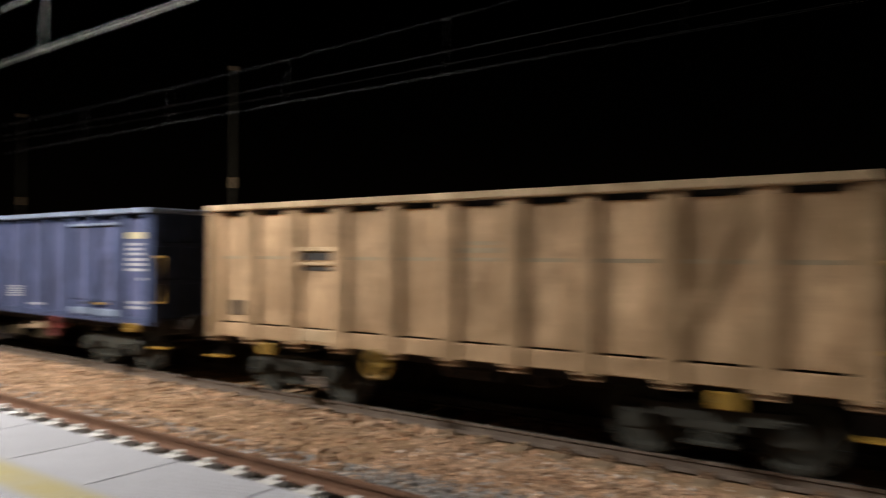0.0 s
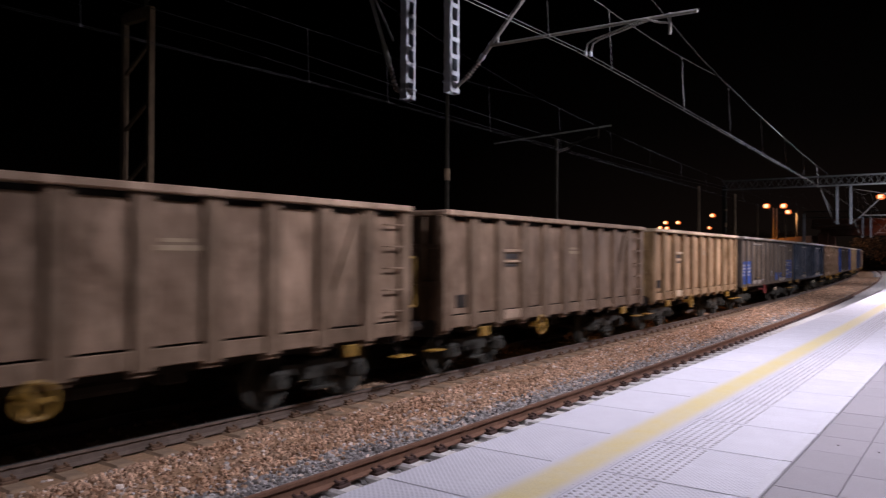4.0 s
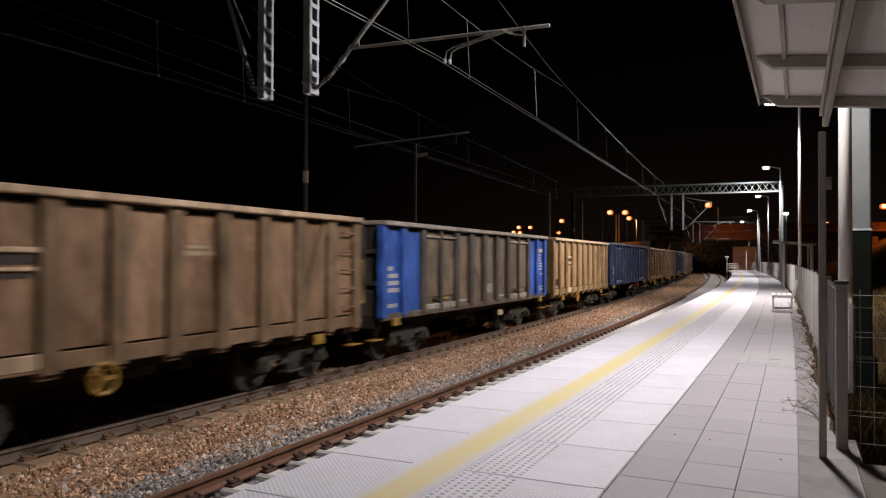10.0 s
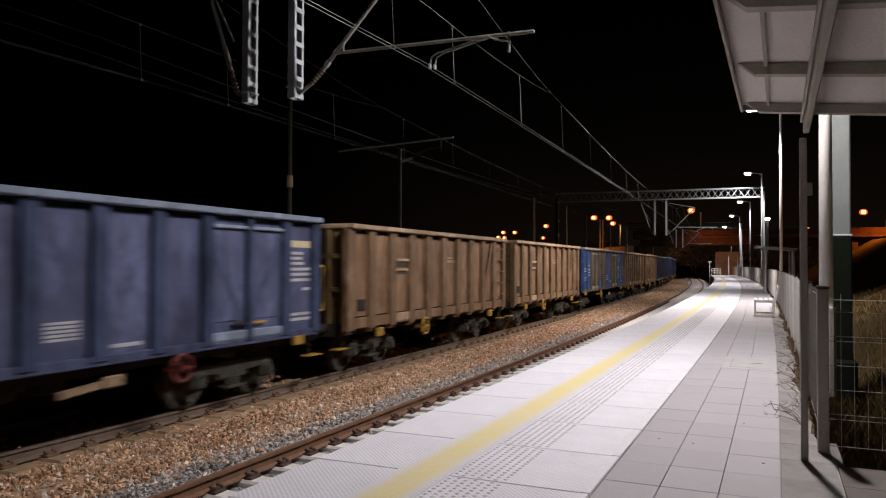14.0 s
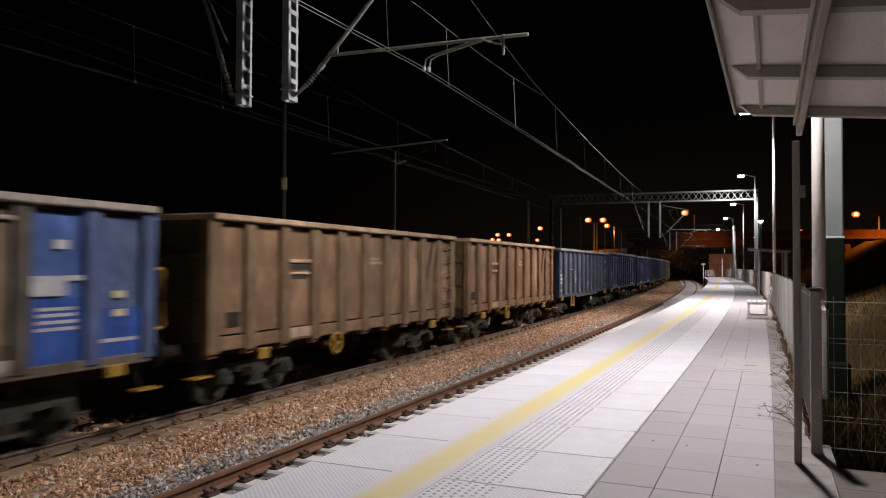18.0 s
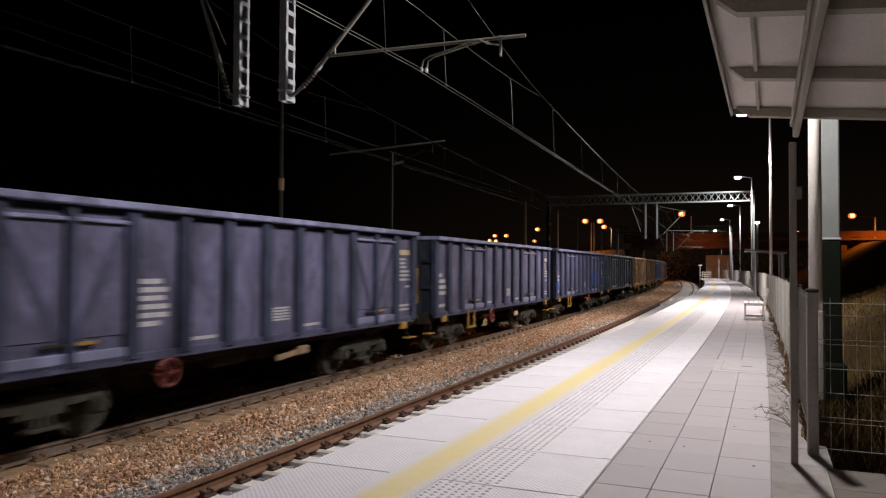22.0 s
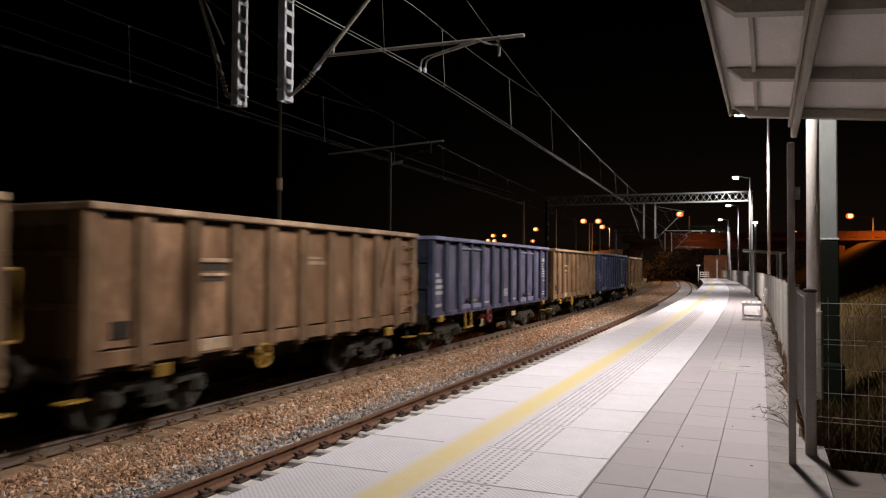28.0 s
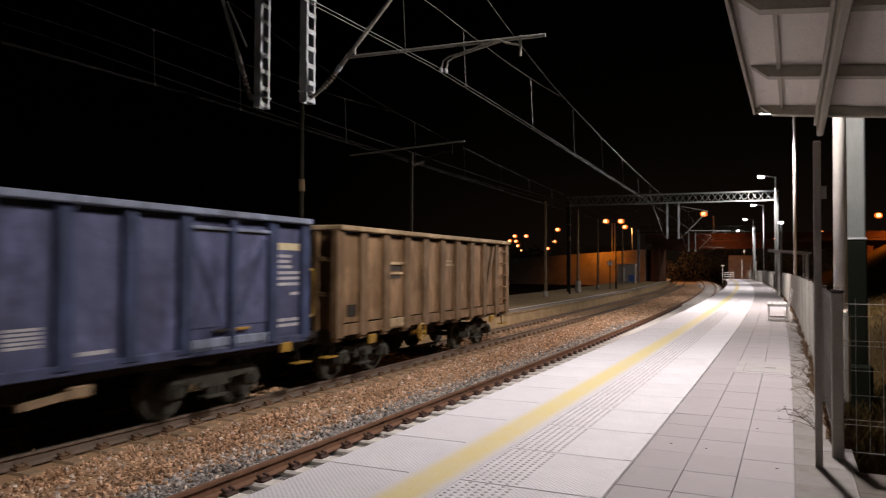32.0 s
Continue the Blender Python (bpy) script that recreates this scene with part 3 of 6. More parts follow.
def slab_shape():
    w, l = GREY_N - EDGE_N, SLAB_L
    s = Shape().box((w / 2, l / 2, -0.06), (w - 0.006, l - 0.012, 0.12), bevel=0.006)
    return s


def dot_shape():
    s = Shape()
    for i in range(8):
        for j in range(16):
            x, y = 1.10 + i * 0.062, 0.04 + j * 0.065 + (0.0325 if i % 2 else 0)
            if y > SLAB_L - 0.03:
                continue
            r, k = 0.018, len(s.v)
            ring = [(x + r * math.cos(a), y + r * math.sin(a), 0.0) for a in (0, 1.05, 2.09, 3.14, 4.19, 5.24)]
            top = [(x + 0.6 * r * math.cos(a), y + 0.6 * r * math.sin(a), 0.0045) for a in (0, 1.05, 2.09, 3.14, 4.19, 5.24)]
            s.add(ring + top, [(q, (q + 1) % 6, 6 + (q + 1) % 6, 6 + q) for q in range(6)] + [tuple(range(6, 12))])
    return s


SLAB_MESH = slab_shape().mesh("edge_slab", SLAB)
DOTS = material("tactile_dots", (0.57, 0.545, 0.57), 0.8, spots=(0.36, 0.34, 0.34), scale=6, amount=0.7, bump=0.2)
DOT_MESH = dot_shape().mesh("tactile_dots", DOTS)
BORDER = material("smooth_concrete", (0.71, 0.695, 0.735), 0.7, spots=(0.60, 0.585, 0.61), scale=2, amount=0.5, bump=0.1)
BORDER_MESH = Shape().box((GREY_N - EDGE_N - 0.042, SLAB_L / 2, 0.001), (0.07, SLAB_L - 0.02, 0.005), bevel=0.001).mesh("smooth_border", BORDER)
SLAB0 = 4.93 - 12 * SLAB_L
for i in range(64):
    s = SLAB0 + i * SLAB_L
    ob = part("edge_slab", SLAB_MESH, None, platform, m=along(EDGE_N, s, 0))
    if 0 < s < 45:
        part("smooth_border", BORDER_MESH, None, ob)
    if 2 < s < 40:
        part("tactile_dots", DOT_MESH, None, ob)
rest, s = Shape(), SLAB0 + 64 * SLAB_L
while s < PLAT_END - 1:
    rest.box(at((EDGE_N + GREY_N) / 2, s + SLAB_L / 2, -0.06), (GREY_N - EDGE_N - 0.006, SLAB_L - 0.02, 0.12), m=pose(0, 0, 0, 0, 0, turn(s)).to_3x3())
    s += SLAB_L
s = SLAB0 - SLAB_L
while s > -68:
    rest.box(at((EDGE_N + GREY_N) / 2, s + SLAB_L / 2, -0.06), (GREY_N - EDGE_N - 0.006, SLAB_L - 0.02, 0.12), m=pose(0, 0, 0, 0, 0, turn(s)).to_3x3())
    s -= SLAB_L
tagged(part("far_slabs", rest, SLAB, platform), kind="stuff")
line = Shape().sweep([(-2.58, 0.002), (-2.17, 0.002), (-2.17, 0.0045), (-2.58, 0.0045)], PLAT)
tagged(part("yellow_safety_line", line, YELLOW_LINE), "worn yellow safety line painted along the platform", "painted line", kind="structure")

TILE_L = 0.575
TILE_MESH = Shape().box((TILE_W / 2, TILE_L / 2, -0.04), (TILE_W - 0.005, TILE_L - 0.003, 0.08), bevel=0.003).mesh("paver", TILE)
STAINED_MESH = Shape().box((TILE_W / 2, TILE_L / 2, -0.04), (TILE_W - 0.005, TILE_L - 0.003, 0.08), bevel=0.003).mesh("paver", STAINED_TILE)
rest = Shape()
for col in range(4):
    n = GREY_N + 0.012 + col * TILE_W
    for i in range(-40, 202):
        s = 5.31 + i * TILE_L
        if 2 < s < 30 and not (11.3 < s < 13.2 and col in (1, 2)):
            part("paver", STAINED_MESH if col == 3 else TILE_MESH, None, platform, m=along(n, s, random.uniform(-0.0015, 0.0015)))
        elif s < PLAT_END - 1 and not (11.3 < s < 13.2 and col in (1, 2)):
            rest.box(at(n + TILE_W / 2, s + TILE_L / 2, -0.04), (TILE_W - 0.009, TILE_L - 0.008, 0.08), m=pose(0, 0, 0, 0, 0, turn(s)).to_3x3())
tagged(part("far_pavers", rest, TILE, platform), kind="stuff")
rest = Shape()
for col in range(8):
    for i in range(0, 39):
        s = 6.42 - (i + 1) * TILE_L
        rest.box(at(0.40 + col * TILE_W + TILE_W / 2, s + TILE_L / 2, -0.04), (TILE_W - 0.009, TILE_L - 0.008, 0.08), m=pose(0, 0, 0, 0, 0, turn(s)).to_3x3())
tagged(part("shelter_pavers", rest, DIRTY_SHADED_TILE, platform), kind="stuff")

for col in (1, 2):
    for s0, s1 in ((11.635, 11.786), (13.314, 13.36)):
        cut = Shape().box((TILE_W / 2, (s1 - s0) / 2, -0.04), (TILE_W - 0.005, s1 - s0 - 0.004, 0.08), bevel=0.003)
        part("paver", cut, TILE, platform, m=along(GREY_N + 0.012 + col * TILE_W, s0))

# manhole cover let into the pavers
cover = thing("manhole_cover", "square pale concrete manhole cover set in the pavers", "manhole cover", along(-0.38, 12.55))
part("frame", Shape().box((0, 0, -0.0195), (0.76, 1.52, 0.045), bevel=0.003), COVER, cover)
part("lid_gap", Shape().box((0.02, -0.02, 0.0035), (0.575, 1.115, 0.003)), JOINT, cover)
part("lid", Shape().box((0.026, -0.026, 0.0045), (0.565, 1.105, 0.005), bevel=0.002), COVER, cover)
part("lifting_slot", Shape().box((0.1, -0.05, 0.0075), (0.16, 0.03, 0.003)), DARK_STEEL, cover)

# opposite platform
OPP = steps(-60, 60, 3) + steps(60, 175, 5)[1:]
opp = tagged(part("opposite_platform", Shape().sweep([(-11.75, -1.3), (-11.75, -0.70), (-11.68, -0.68), (-11.68, -0.60), (-18.5, -0.58), (-18.5, -1.3)], OPP), OPP_DUST), "low dim concrete platform across the tracks", "platform", kind="structure")
part("edge_strip", Shape().sweep([(-11.66, -0.598), (-12.0, -0.598), (-12.0, -0.588), (-11.66, -0.588)], OPP), CONCRETE, opp)
part("yellow_strip", Shape().sweep([(-12.4, -0.597), (-12.55, -0.597), (-12.55, -0.587), (-12.4, -0.587)], OPP), YELLOW_LINE, opp)

# ---- the train ----
WAGON_END = [-12.37, -0.57, 12.3, 25.31, 36.17, 46.95, 58.0, 68.95, 82.05, 95.35, 106.39, 119.51, 130.57, 143.98, 155.1, 166.15, 179.32, 190.5, 201.62, 214.95,
             228.4, 241.85, 255.2, 268.55, 279.7, 290.85, 304.08, 315.2, 328.5, 339.5]
SCALE = 1.055
SPEED_T = [0, 4, 8, 12, 16, 20, 24, 28, 32]
SPEED = [9.2, 9.31, 9.43, 9.63, 9.85, 10.06, 10.3, 10.63, 11.0]


def travelled(t):
    """How far the train has gone by t."""
    way, t0 = 0.0, 0.0
    while t0 < t - 1e-9:
        t1 = min(t, t0 + 0.25)
        way += (t1 - t0) * float(np.interp((t0 + t1) / 2, SPEED_T, SPEED))
        t0 = t1
    return way * SCALE


# end: paint darkened for the shade between wagons; rim: paler than the panels
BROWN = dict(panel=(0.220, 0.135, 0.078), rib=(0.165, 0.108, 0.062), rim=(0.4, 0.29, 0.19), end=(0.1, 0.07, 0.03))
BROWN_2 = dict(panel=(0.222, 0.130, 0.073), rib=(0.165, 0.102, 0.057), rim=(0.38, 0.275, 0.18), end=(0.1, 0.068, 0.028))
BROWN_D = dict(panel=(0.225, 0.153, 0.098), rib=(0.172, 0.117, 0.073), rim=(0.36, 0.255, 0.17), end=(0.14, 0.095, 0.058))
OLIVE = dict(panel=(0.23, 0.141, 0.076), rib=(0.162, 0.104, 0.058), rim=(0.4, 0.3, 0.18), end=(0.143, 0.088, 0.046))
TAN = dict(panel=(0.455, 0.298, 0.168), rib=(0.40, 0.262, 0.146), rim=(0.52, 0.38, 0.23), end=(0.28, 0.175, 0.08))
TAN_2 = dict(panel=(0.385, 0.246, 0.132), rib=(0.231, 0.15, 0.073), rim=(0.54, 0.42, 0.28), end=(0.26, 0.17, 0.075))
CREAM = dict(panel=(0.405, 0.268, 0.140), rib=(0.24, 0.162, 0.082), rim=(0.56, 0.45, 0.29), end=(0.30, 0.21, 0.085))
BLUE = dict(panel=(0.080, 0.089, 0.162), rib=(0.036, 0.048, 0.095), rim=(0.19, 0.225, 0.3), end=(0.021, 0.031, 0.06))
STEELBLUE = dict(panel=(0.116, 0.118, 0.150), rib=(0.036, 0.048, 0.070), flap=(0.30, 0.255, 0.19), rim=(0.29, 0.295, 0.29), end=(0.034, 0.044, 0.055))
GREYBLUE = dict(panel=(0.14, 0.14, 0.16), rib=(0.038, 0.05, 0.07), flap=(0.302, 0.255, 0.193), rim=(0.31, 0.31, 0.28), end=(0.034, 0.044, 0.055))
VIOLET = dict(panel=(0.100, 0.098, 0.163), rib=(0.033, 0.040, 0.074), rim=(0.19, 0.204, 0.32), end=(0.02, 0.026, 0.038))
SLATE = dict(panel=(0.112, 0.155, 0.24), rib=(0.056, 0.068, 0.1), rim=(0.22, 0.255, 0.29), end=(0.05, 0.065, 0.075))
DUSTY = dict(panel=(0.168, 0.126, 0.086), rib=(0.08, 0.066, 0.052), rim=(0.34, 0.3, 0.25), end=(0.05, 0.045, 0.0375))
SKYBLUE = (0.042, 0.115, 0.43)

HALF_W, FLOOR, RIM_H = 1.50, 1.12, 0.105


def bogie_shapes():
    frame_, spring, wheelset = Shape(), Shape(), Shape()
    frame_.box((0, 0, 0.62), (1.9, 0.32, 0.26), bevel=0.03)
    side = Shape()
    side.box((0, 0, 0.60), (0.14, 0.75, 0.34), bevel=0.03)
    for e in (-1, 1):
        side.bar((0, e * 0.3, 0.62), (0, e * 0.92, 0.66), 0.14, 0.16)
        side.box((0, e * 0.9, 0.50), (0.24, 0.30, 0.30), bevel=0.04)
        side.tube((0.10, e * 0.9, 0.48), (0.17, e * 0.9, 0.48), 0.10, 10)
    for e in (-0.12, 0.0, 0.12):
        spring.tube((0, e, 0.30), (0, e, 0.55), 0.055, 8)
    spring.box((0, 0, 0.29), (0.2, 0.5, 0.05), bevel=0.01)
    axle = Shape().tube((-0.95, 0, 0.46), (0.95, 0, 0.46), 0.075, 8)
    k, ring = 20, [(0.67, 0.20), (0.67, 0.485), (0.70, 0.485), (0.715, 0.46), (0.80, 0.455), (0.80, 0.38), (0.745, 0.35), (0.745, 0.16), (0.82, 0.14), (0.82, 0.07)]
    for a, r in ring:
        wheelset.v += [(a, r * math.cos(6.28319 * i / k), 0.46 + r * math.sin(6.28319 * i / k)) for i in range(k)]
    for j in range(len(ring) - 1):
        wheelset.f += [(j * k + i, j * k + (i + 1) % k, (j + 1) * k + (i + 1) % k, (j + 1) * k + i) for i in range(k)]
    return frame_.mesh("bolster", UNDER), side.mesh("side_frame", BOGIE_DUST), spring.mesh("spring_nest", BOGIE_DUST), wheelset.mesh("wheel", BOGIE_DUST), axle.mesh("axle", WHEEL)


BOGIE = bogie_shapes()


def bogie(parent, y):
    b = part("bogie", BOGIE[0], None, parent, m=pose(0, y, 0))
    for e in (-1, 1):
        part("side_frame", BOGIE[1], None, b, m=pose(e * 1.02, 0, 0, 0, 0, 0 if e > 0 else 180))
        part("spring_nest", BOGIE[2], None, b, m=pose(e * 1.05, 0, 0))
        part("axle", BOGIE[4], None, b, m=pose(0, e * 0.9, 0))
        for rz in (0, 180):
            part("wheel", BOGIE[3], None, b, m=pose(0, e * 0.9, 0, 0, 0, rz))


class Marks:
    """Painted marks, each a thin plate of its own."""

    def __init__(self):
        self.all = []

    def box(self, c, size):
        self.all.append(Shape().box(c, size))


def text_block(s, x, y, z, rows, w, h, seed):
    """Lines of painted writing as plain bars on the face x."""
    rng = random.Random(seed)
    for i in range(rows):
        k = w * rng.uniform(0.55, 1.0)
        s.box((x, y - (w - k) / 2, z - i * h * 1.7), (0.006, k, h))


def wagon_template(kind, length, top, bays, doors=(), name="gondola_wagon"):
    """An open four-axle goods wagon. x is across (towards the platform), y along, z up from the rail head."""
    w = thing(name, "open goods wagon", "railway wagon")
    half, x = length / 2, HALF_W
    pitch = length / bays
    low = FLOOR
    part("floor", Shape().box((0, 0, FLOOR + 0.05), (2 * x - 0.2, length - 0.1, 0.1)), INSIDE, w)
    for e in (-1, 1):
        part("side_lining", Shape().box((e * (x - 0.195), 0, (low + top) / 2 + 0.05), (0.02, length - 0.1, top - low - 0.15)), INSIDE, w)
        part("end_lining", Shape().box((0, e * (half - 0.075), (low + top) / 2 + 0.05), (2 * x - 0.26, 0.02, top - low - 0.15)), INSIDE, w)
    # side towards the platform: panels between proud ribs
    for i in range(bays):
        y0 = -half + i * pitch
        # the panels stop short of the rim and, on the plain type, above the sill: dark slits stay open there
        z0, z1 = low + (0.17 if kind == "plain" else 0.02), top - RIM_H - 0.085
        p = Shape().box((x - 0.095, y0 + pitch / 2, (z0 + z1) / 2), (0.03, pitch - 0.01, z1 - z0), bevel=0.006)
        part("side_panel", p, PAINT, w)
    for i in range(bays + 1):
        y = min(max(-half + i * pitch, -half + 0.075), half - 0.075)
        thin = i in [d + 1 for d in doors]
        wide = 0.15 if thin else 0.29 if kind == "plain" else 0.25
        if kind == "brace" and 4 <= i <= bays - 4 and i not in (5, bays - 5):
            continue
        drop = 0.12 if kind == "plain" and i % 1 == 0 else 0.0
        r = Shape().box((x - 0.065, y, (low - drop + top) / 2 - 0.06), (0.155, wide, top - low + drop - 0.1), bevel=0.012)
        if kind == "plain":
            r.box((x - 0.10, y, low - 0.10), (0.12, wide * 0.8, 0.20), bevel=0.012)
        part("rib", r, PAINT, w)
    left = Shape().box((-x + 0.085, 0, (low + top) / 2 - 0.02), (0.03, length, top - low - 0.08))
    for i in range(bays + 1):
        left.box((-x + 0.03, min(max(-half + i * pitch, -half + 0.08), half - 0.08), (low + top) / 2 - 0.06), (0.08, 0.16, top - low - 0.1))
    part("off_side_wall", left, PAINT, w)
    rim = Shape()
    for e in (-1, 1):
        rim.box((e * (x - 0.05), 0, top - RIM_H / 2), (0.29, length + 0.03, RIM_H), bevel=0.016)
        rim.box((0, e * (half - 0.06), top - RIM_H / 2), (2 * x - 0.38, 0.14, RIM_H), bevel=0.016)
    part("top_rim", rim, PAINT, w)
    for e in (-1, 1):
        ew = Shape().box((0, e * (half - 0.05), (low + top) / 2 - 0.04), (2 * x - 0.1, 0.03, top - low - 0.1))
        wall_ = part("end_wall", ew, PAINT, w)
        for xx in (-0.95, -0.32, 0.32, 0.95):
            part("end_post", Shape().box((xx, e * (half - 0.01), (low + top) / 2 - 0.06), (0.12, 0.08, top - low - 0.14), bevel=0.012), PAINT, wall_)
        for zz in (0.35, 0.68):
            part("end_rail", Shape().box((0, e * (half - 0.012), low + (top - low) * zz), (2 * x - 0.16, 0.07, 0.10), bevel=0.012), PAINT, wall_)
    sill = Shape()
    if kind == "plain":
        sill.box((x - 0.07, 0, low + 0.025), (0.08, length - 0.02, 0.235), bevel=0.012)
    else:
        sill.box((x - 0.06, 0, low + 0.0), (0.09, length - 0.02, 0.15), bevel=0.015)
    part("bottom_rail", sill, PAINT, w)
    under = Shape()
    for e in (-1, 1):
        under.box((e * 0.95, 0, low - 0.13), (0.10, length - 0.1, 0.24))
        under.box((0, e * (half - 0.12), low - 0.10), (2.5, 0.20, 0.34), bevel=0.02)
    under.box((0, 0, low - 0.15), (0.45, length - 0.3, 0.26))
    for i in range(1, 8):
        under.box((0, -half + i * length / 8, low - 0.08), (2.5, 0.10, 0.14))
    part("underframe", under, UNDER, w)
    tank = Shape().tube((0.62, -0.55, 0.78), (0.62, 0.35, 0.78), 0.17, 12)
    tank.box((0.55, 1.0, 0.75), (0.3, 0.35, 0.25), bevel=0.03)
    tank.bar((0.7, -2.1, 0.82), (0.7, 2.2, 0.82), 0.05, 0.05)
    part("brake_gear", tank, UNDER, w)
    for e in (-1, 1):
        bogie(w, e * (half - (1.75 if kind == "plain" else 2.05)))
        for xx in (-0.875, 0.875):
            b = Shape().tube((xx, e * half, 1.06), (xx, e * (half + 0.34), 1.06), 0.10, 10)
            b.tube((xx, e * (half + 0.30), 1.06), (xx, e * (half + 0.58), 1.06), 0.075, 10)
            b.tube((xx, e * (half + 0.58), 1.06), (xx, e * (half + 0.63), 1.06), 0.225, 16)
            part("buffer", b, UNDER, w)
        hook = Shape().box((0, e * (half + 0.2), 1.04), (0.10, 0.4, 0.14), bevel=0.02)
        hook.tube((0, e * (half + 0.4), 1.02), (0, e * (half + 0.62), 0.86), 0.035, 6)
        part("coupling_hook", hook, UNDER, w)
    # yellow fittings
    rail_ = Shape().line([(x - 0.08, half - 0.03, 1.52), (x - 0.08, half + 0.25, 1.52), (x - 0.08, half + 0.28, 1.56), (x - 0.08, half + 0.28, 2.38), (x - 0.08, half + 0.25, 2.42), (x - 0.08, half - 0.03, 2.42)], 0.024, 8)
    part("end_handrail", rail_, YELLOW, w, "yellow end handrail loop")
    for e in (-1, 1):
        st = Shape().box((x - 0.20, e * (half + 0.05), 0.62), (0.22, 0.42, 0.03), bevel=0.006)
        fs_ = part("foot_step", st, YELLOW, w, "yellow step")
        part("step_hanger", Shape().bar((x - 0.20, e * (half - 0.05), 0.63), (x - 0.20, e * (half - 0.12), 1.05), 0.025, 0.025), UNDER, fs_)
        br = Shape().box((x - 0.03, e * (half - 1.45), 0.88), (0.08, 0.30, 0.2), bevel=0.015) if kind == "plain" else Shape().box((x - 0.03, e * (half - 0.66), 0.99), (0.08, 0.32, 0.18), bevel=0.015)
        part("tow_bracket", br, YELLOW, w, "yellow bracket")
    ring, y = Shape(), (-1.29 if kind == "plain" else 2.6 if doors == (1, 9) else -1.5 if kind == "door" else -1.4)
    ring.line([(x, y + 0.21 * math.cos(math.pi * i / 10), 0.84 + 0.21 * math.sin(math.pi * i / 10)) for i in range(21)], 0.03, 6)
    for i in range(3):
        a0 = 2 * math.pi * i / 3
        ring.bar((x, y, 0.84), (x, y + 0.2 * math.cos(a0), 0.84 + 0.2 * math.sin(a0)), 0.03, 0.05)
    ring.tube((x - 0.3, y, 0.84), (x + 0.01, y, 0.84), 0.06, 8)
    part("brake_wheel", ring, RED if kind == "door" else YELLOW, w, "painted brake hand wheel")
    mark = Marks()
    if kind == "plain":
        yb = -half + 2.5 * pitch
        lat = Shape().box((x - 0.05, yb, top - 0.78), (0.05, pitch * 0.78, 0.07), bevel=0.01)
        lat.box((x - 0.05, yb, top - 1.02), (0.05, pitch * 0.62, 0.05), bevel=0.01)
        part("hatch_bar", lat, PAINT, w, "pale hatch latch bar")
        gap = Shape().box((x - 0.077, yb, top - 0.90), (0.02, pitch * 0.62, 0.11))
        gap.box((x - 0.077, yb, top - 1.10), (0.02, pitch * 0.55, 0.06))
        part("hatch_slot", gap, DARK_STEEL, w)
        fl = Shape().box((x - 0.05, yb, low + 0.05), (0.06, pitch * 0.9, 0.2), bevel=0.012)
        part("bottom_flap", fl, PAINT, w)
        box_ = Shape().box((x - 0.07, -half + 0.62 * pitch, low + 0.42), (0.03, 0.34, 0.26), bevel=0.01)
        part("document_box", box_, UNDER, w)
        for e in (0.5, bays - 1.5):
            dg = Shape().bar((x - 0.045, -half + (e - 0.42) * pitch, low + 0.35), (x - 0.045, -half + (e + 0.32) * pitch, top - 0.2), 0.05, 0.16)
            if e > 1:
                part("brace", dg, PAINT, w)
        for i in range(5):
            y, z = half - 0.42, low + 0.35 + i * 0.38
            part("ladder_rung", Shape().tube((x + 0.03, y - 0.19, z), (x + 0.03, y + 0.19, z), 0.016, 6).tube((x + 0.03, y - 0.19, z), (x - 0.06, y - 0.19, z), 0.014, 6).tube((x + 0.03, y + 0.19, z), (x - 0.06, y + 0.19, z), 0.014, 6), PAINT, w)
        for z, w_, h_ in ((top - 0.70, 0.5, 0.05), (top - 0.80, 0.78, 0.07)):
            part("marking", Shape().box((x - 0.077, half - 4.5 * pitch, z), (0.006, w_, h_)), FAINT_MARK, w, "faint worn writing")
    else:
        text_block(mark, x - 0.077, -half + 0.5 * pitch, low + 1.12, 2, 0.74, 0.10, 1)
        text_block(mark, x - 0.077, -half + 0.5 * pitch, low + 0.78, 2, 0.80, 0.10, 2)
        mark.box((x - 0.077, -half + 0.5 * pitch, low + 0.25), (0.006, 0.55, 0.09))
        text_block(mark, x - 0.077, -half + (3.5 if kind == "door" else 1.5) * pitch, low + 1.12, 6, 0.72, 0.075, 3)
        # end block: a broad cream line, three short lines, three long ones and two low down
        ye = half - 0.52 * pitch
        part("marking", Shape().box((x - 0.077, ye, top - 0.545), (0.006, 0.80, 0.13)), MARK_YELLOW, w, "faded cream writing")
        for dz, wide, dy in ((0.72, 0.44, -0.12), (0.82, 0.40, -0.14), (0.92, 0.46, -0.11), (1.03, 0.74, 0.02), (1.13, 0.76, 0.0), (1.24, 0.72, 0.02), (1.42, 0.24, 0.22), (1.90, 0.60, 0.04), (2.0, 0.62, 0.03)):
            mark.box((x - 0.077, ye + dy, top - dz), (0.006, wide, 0.055))
        for i in range(5):
            mark.box((x - 0.077, -half + 6.5 * pitch, low + 0.56 - 0.055 * i), (0.006, 0.52, 0.035))
        for bay in (4.5, 7.5):
            mark.box((x - 0.077, -half + bay * pitch, low + 0.18), (0.006, 0.56, 0.055))
        if doors == (1, 9):
            lever = Shape().bar((x - 0.24, 0.62, 0.70), (x - 0.24, 1.32, 0.76), 0.05, 0.10).box((x - 0.24, 1.48, 0.78), (0.12, 0.36, 0.19), bevel=0.03)
            part("brake_lever", lever, BEIGE, w, "dusty beige brake lever")
        else:
            yp = 0.30 if kind == "brace" else 1.46 if doors else 1.48
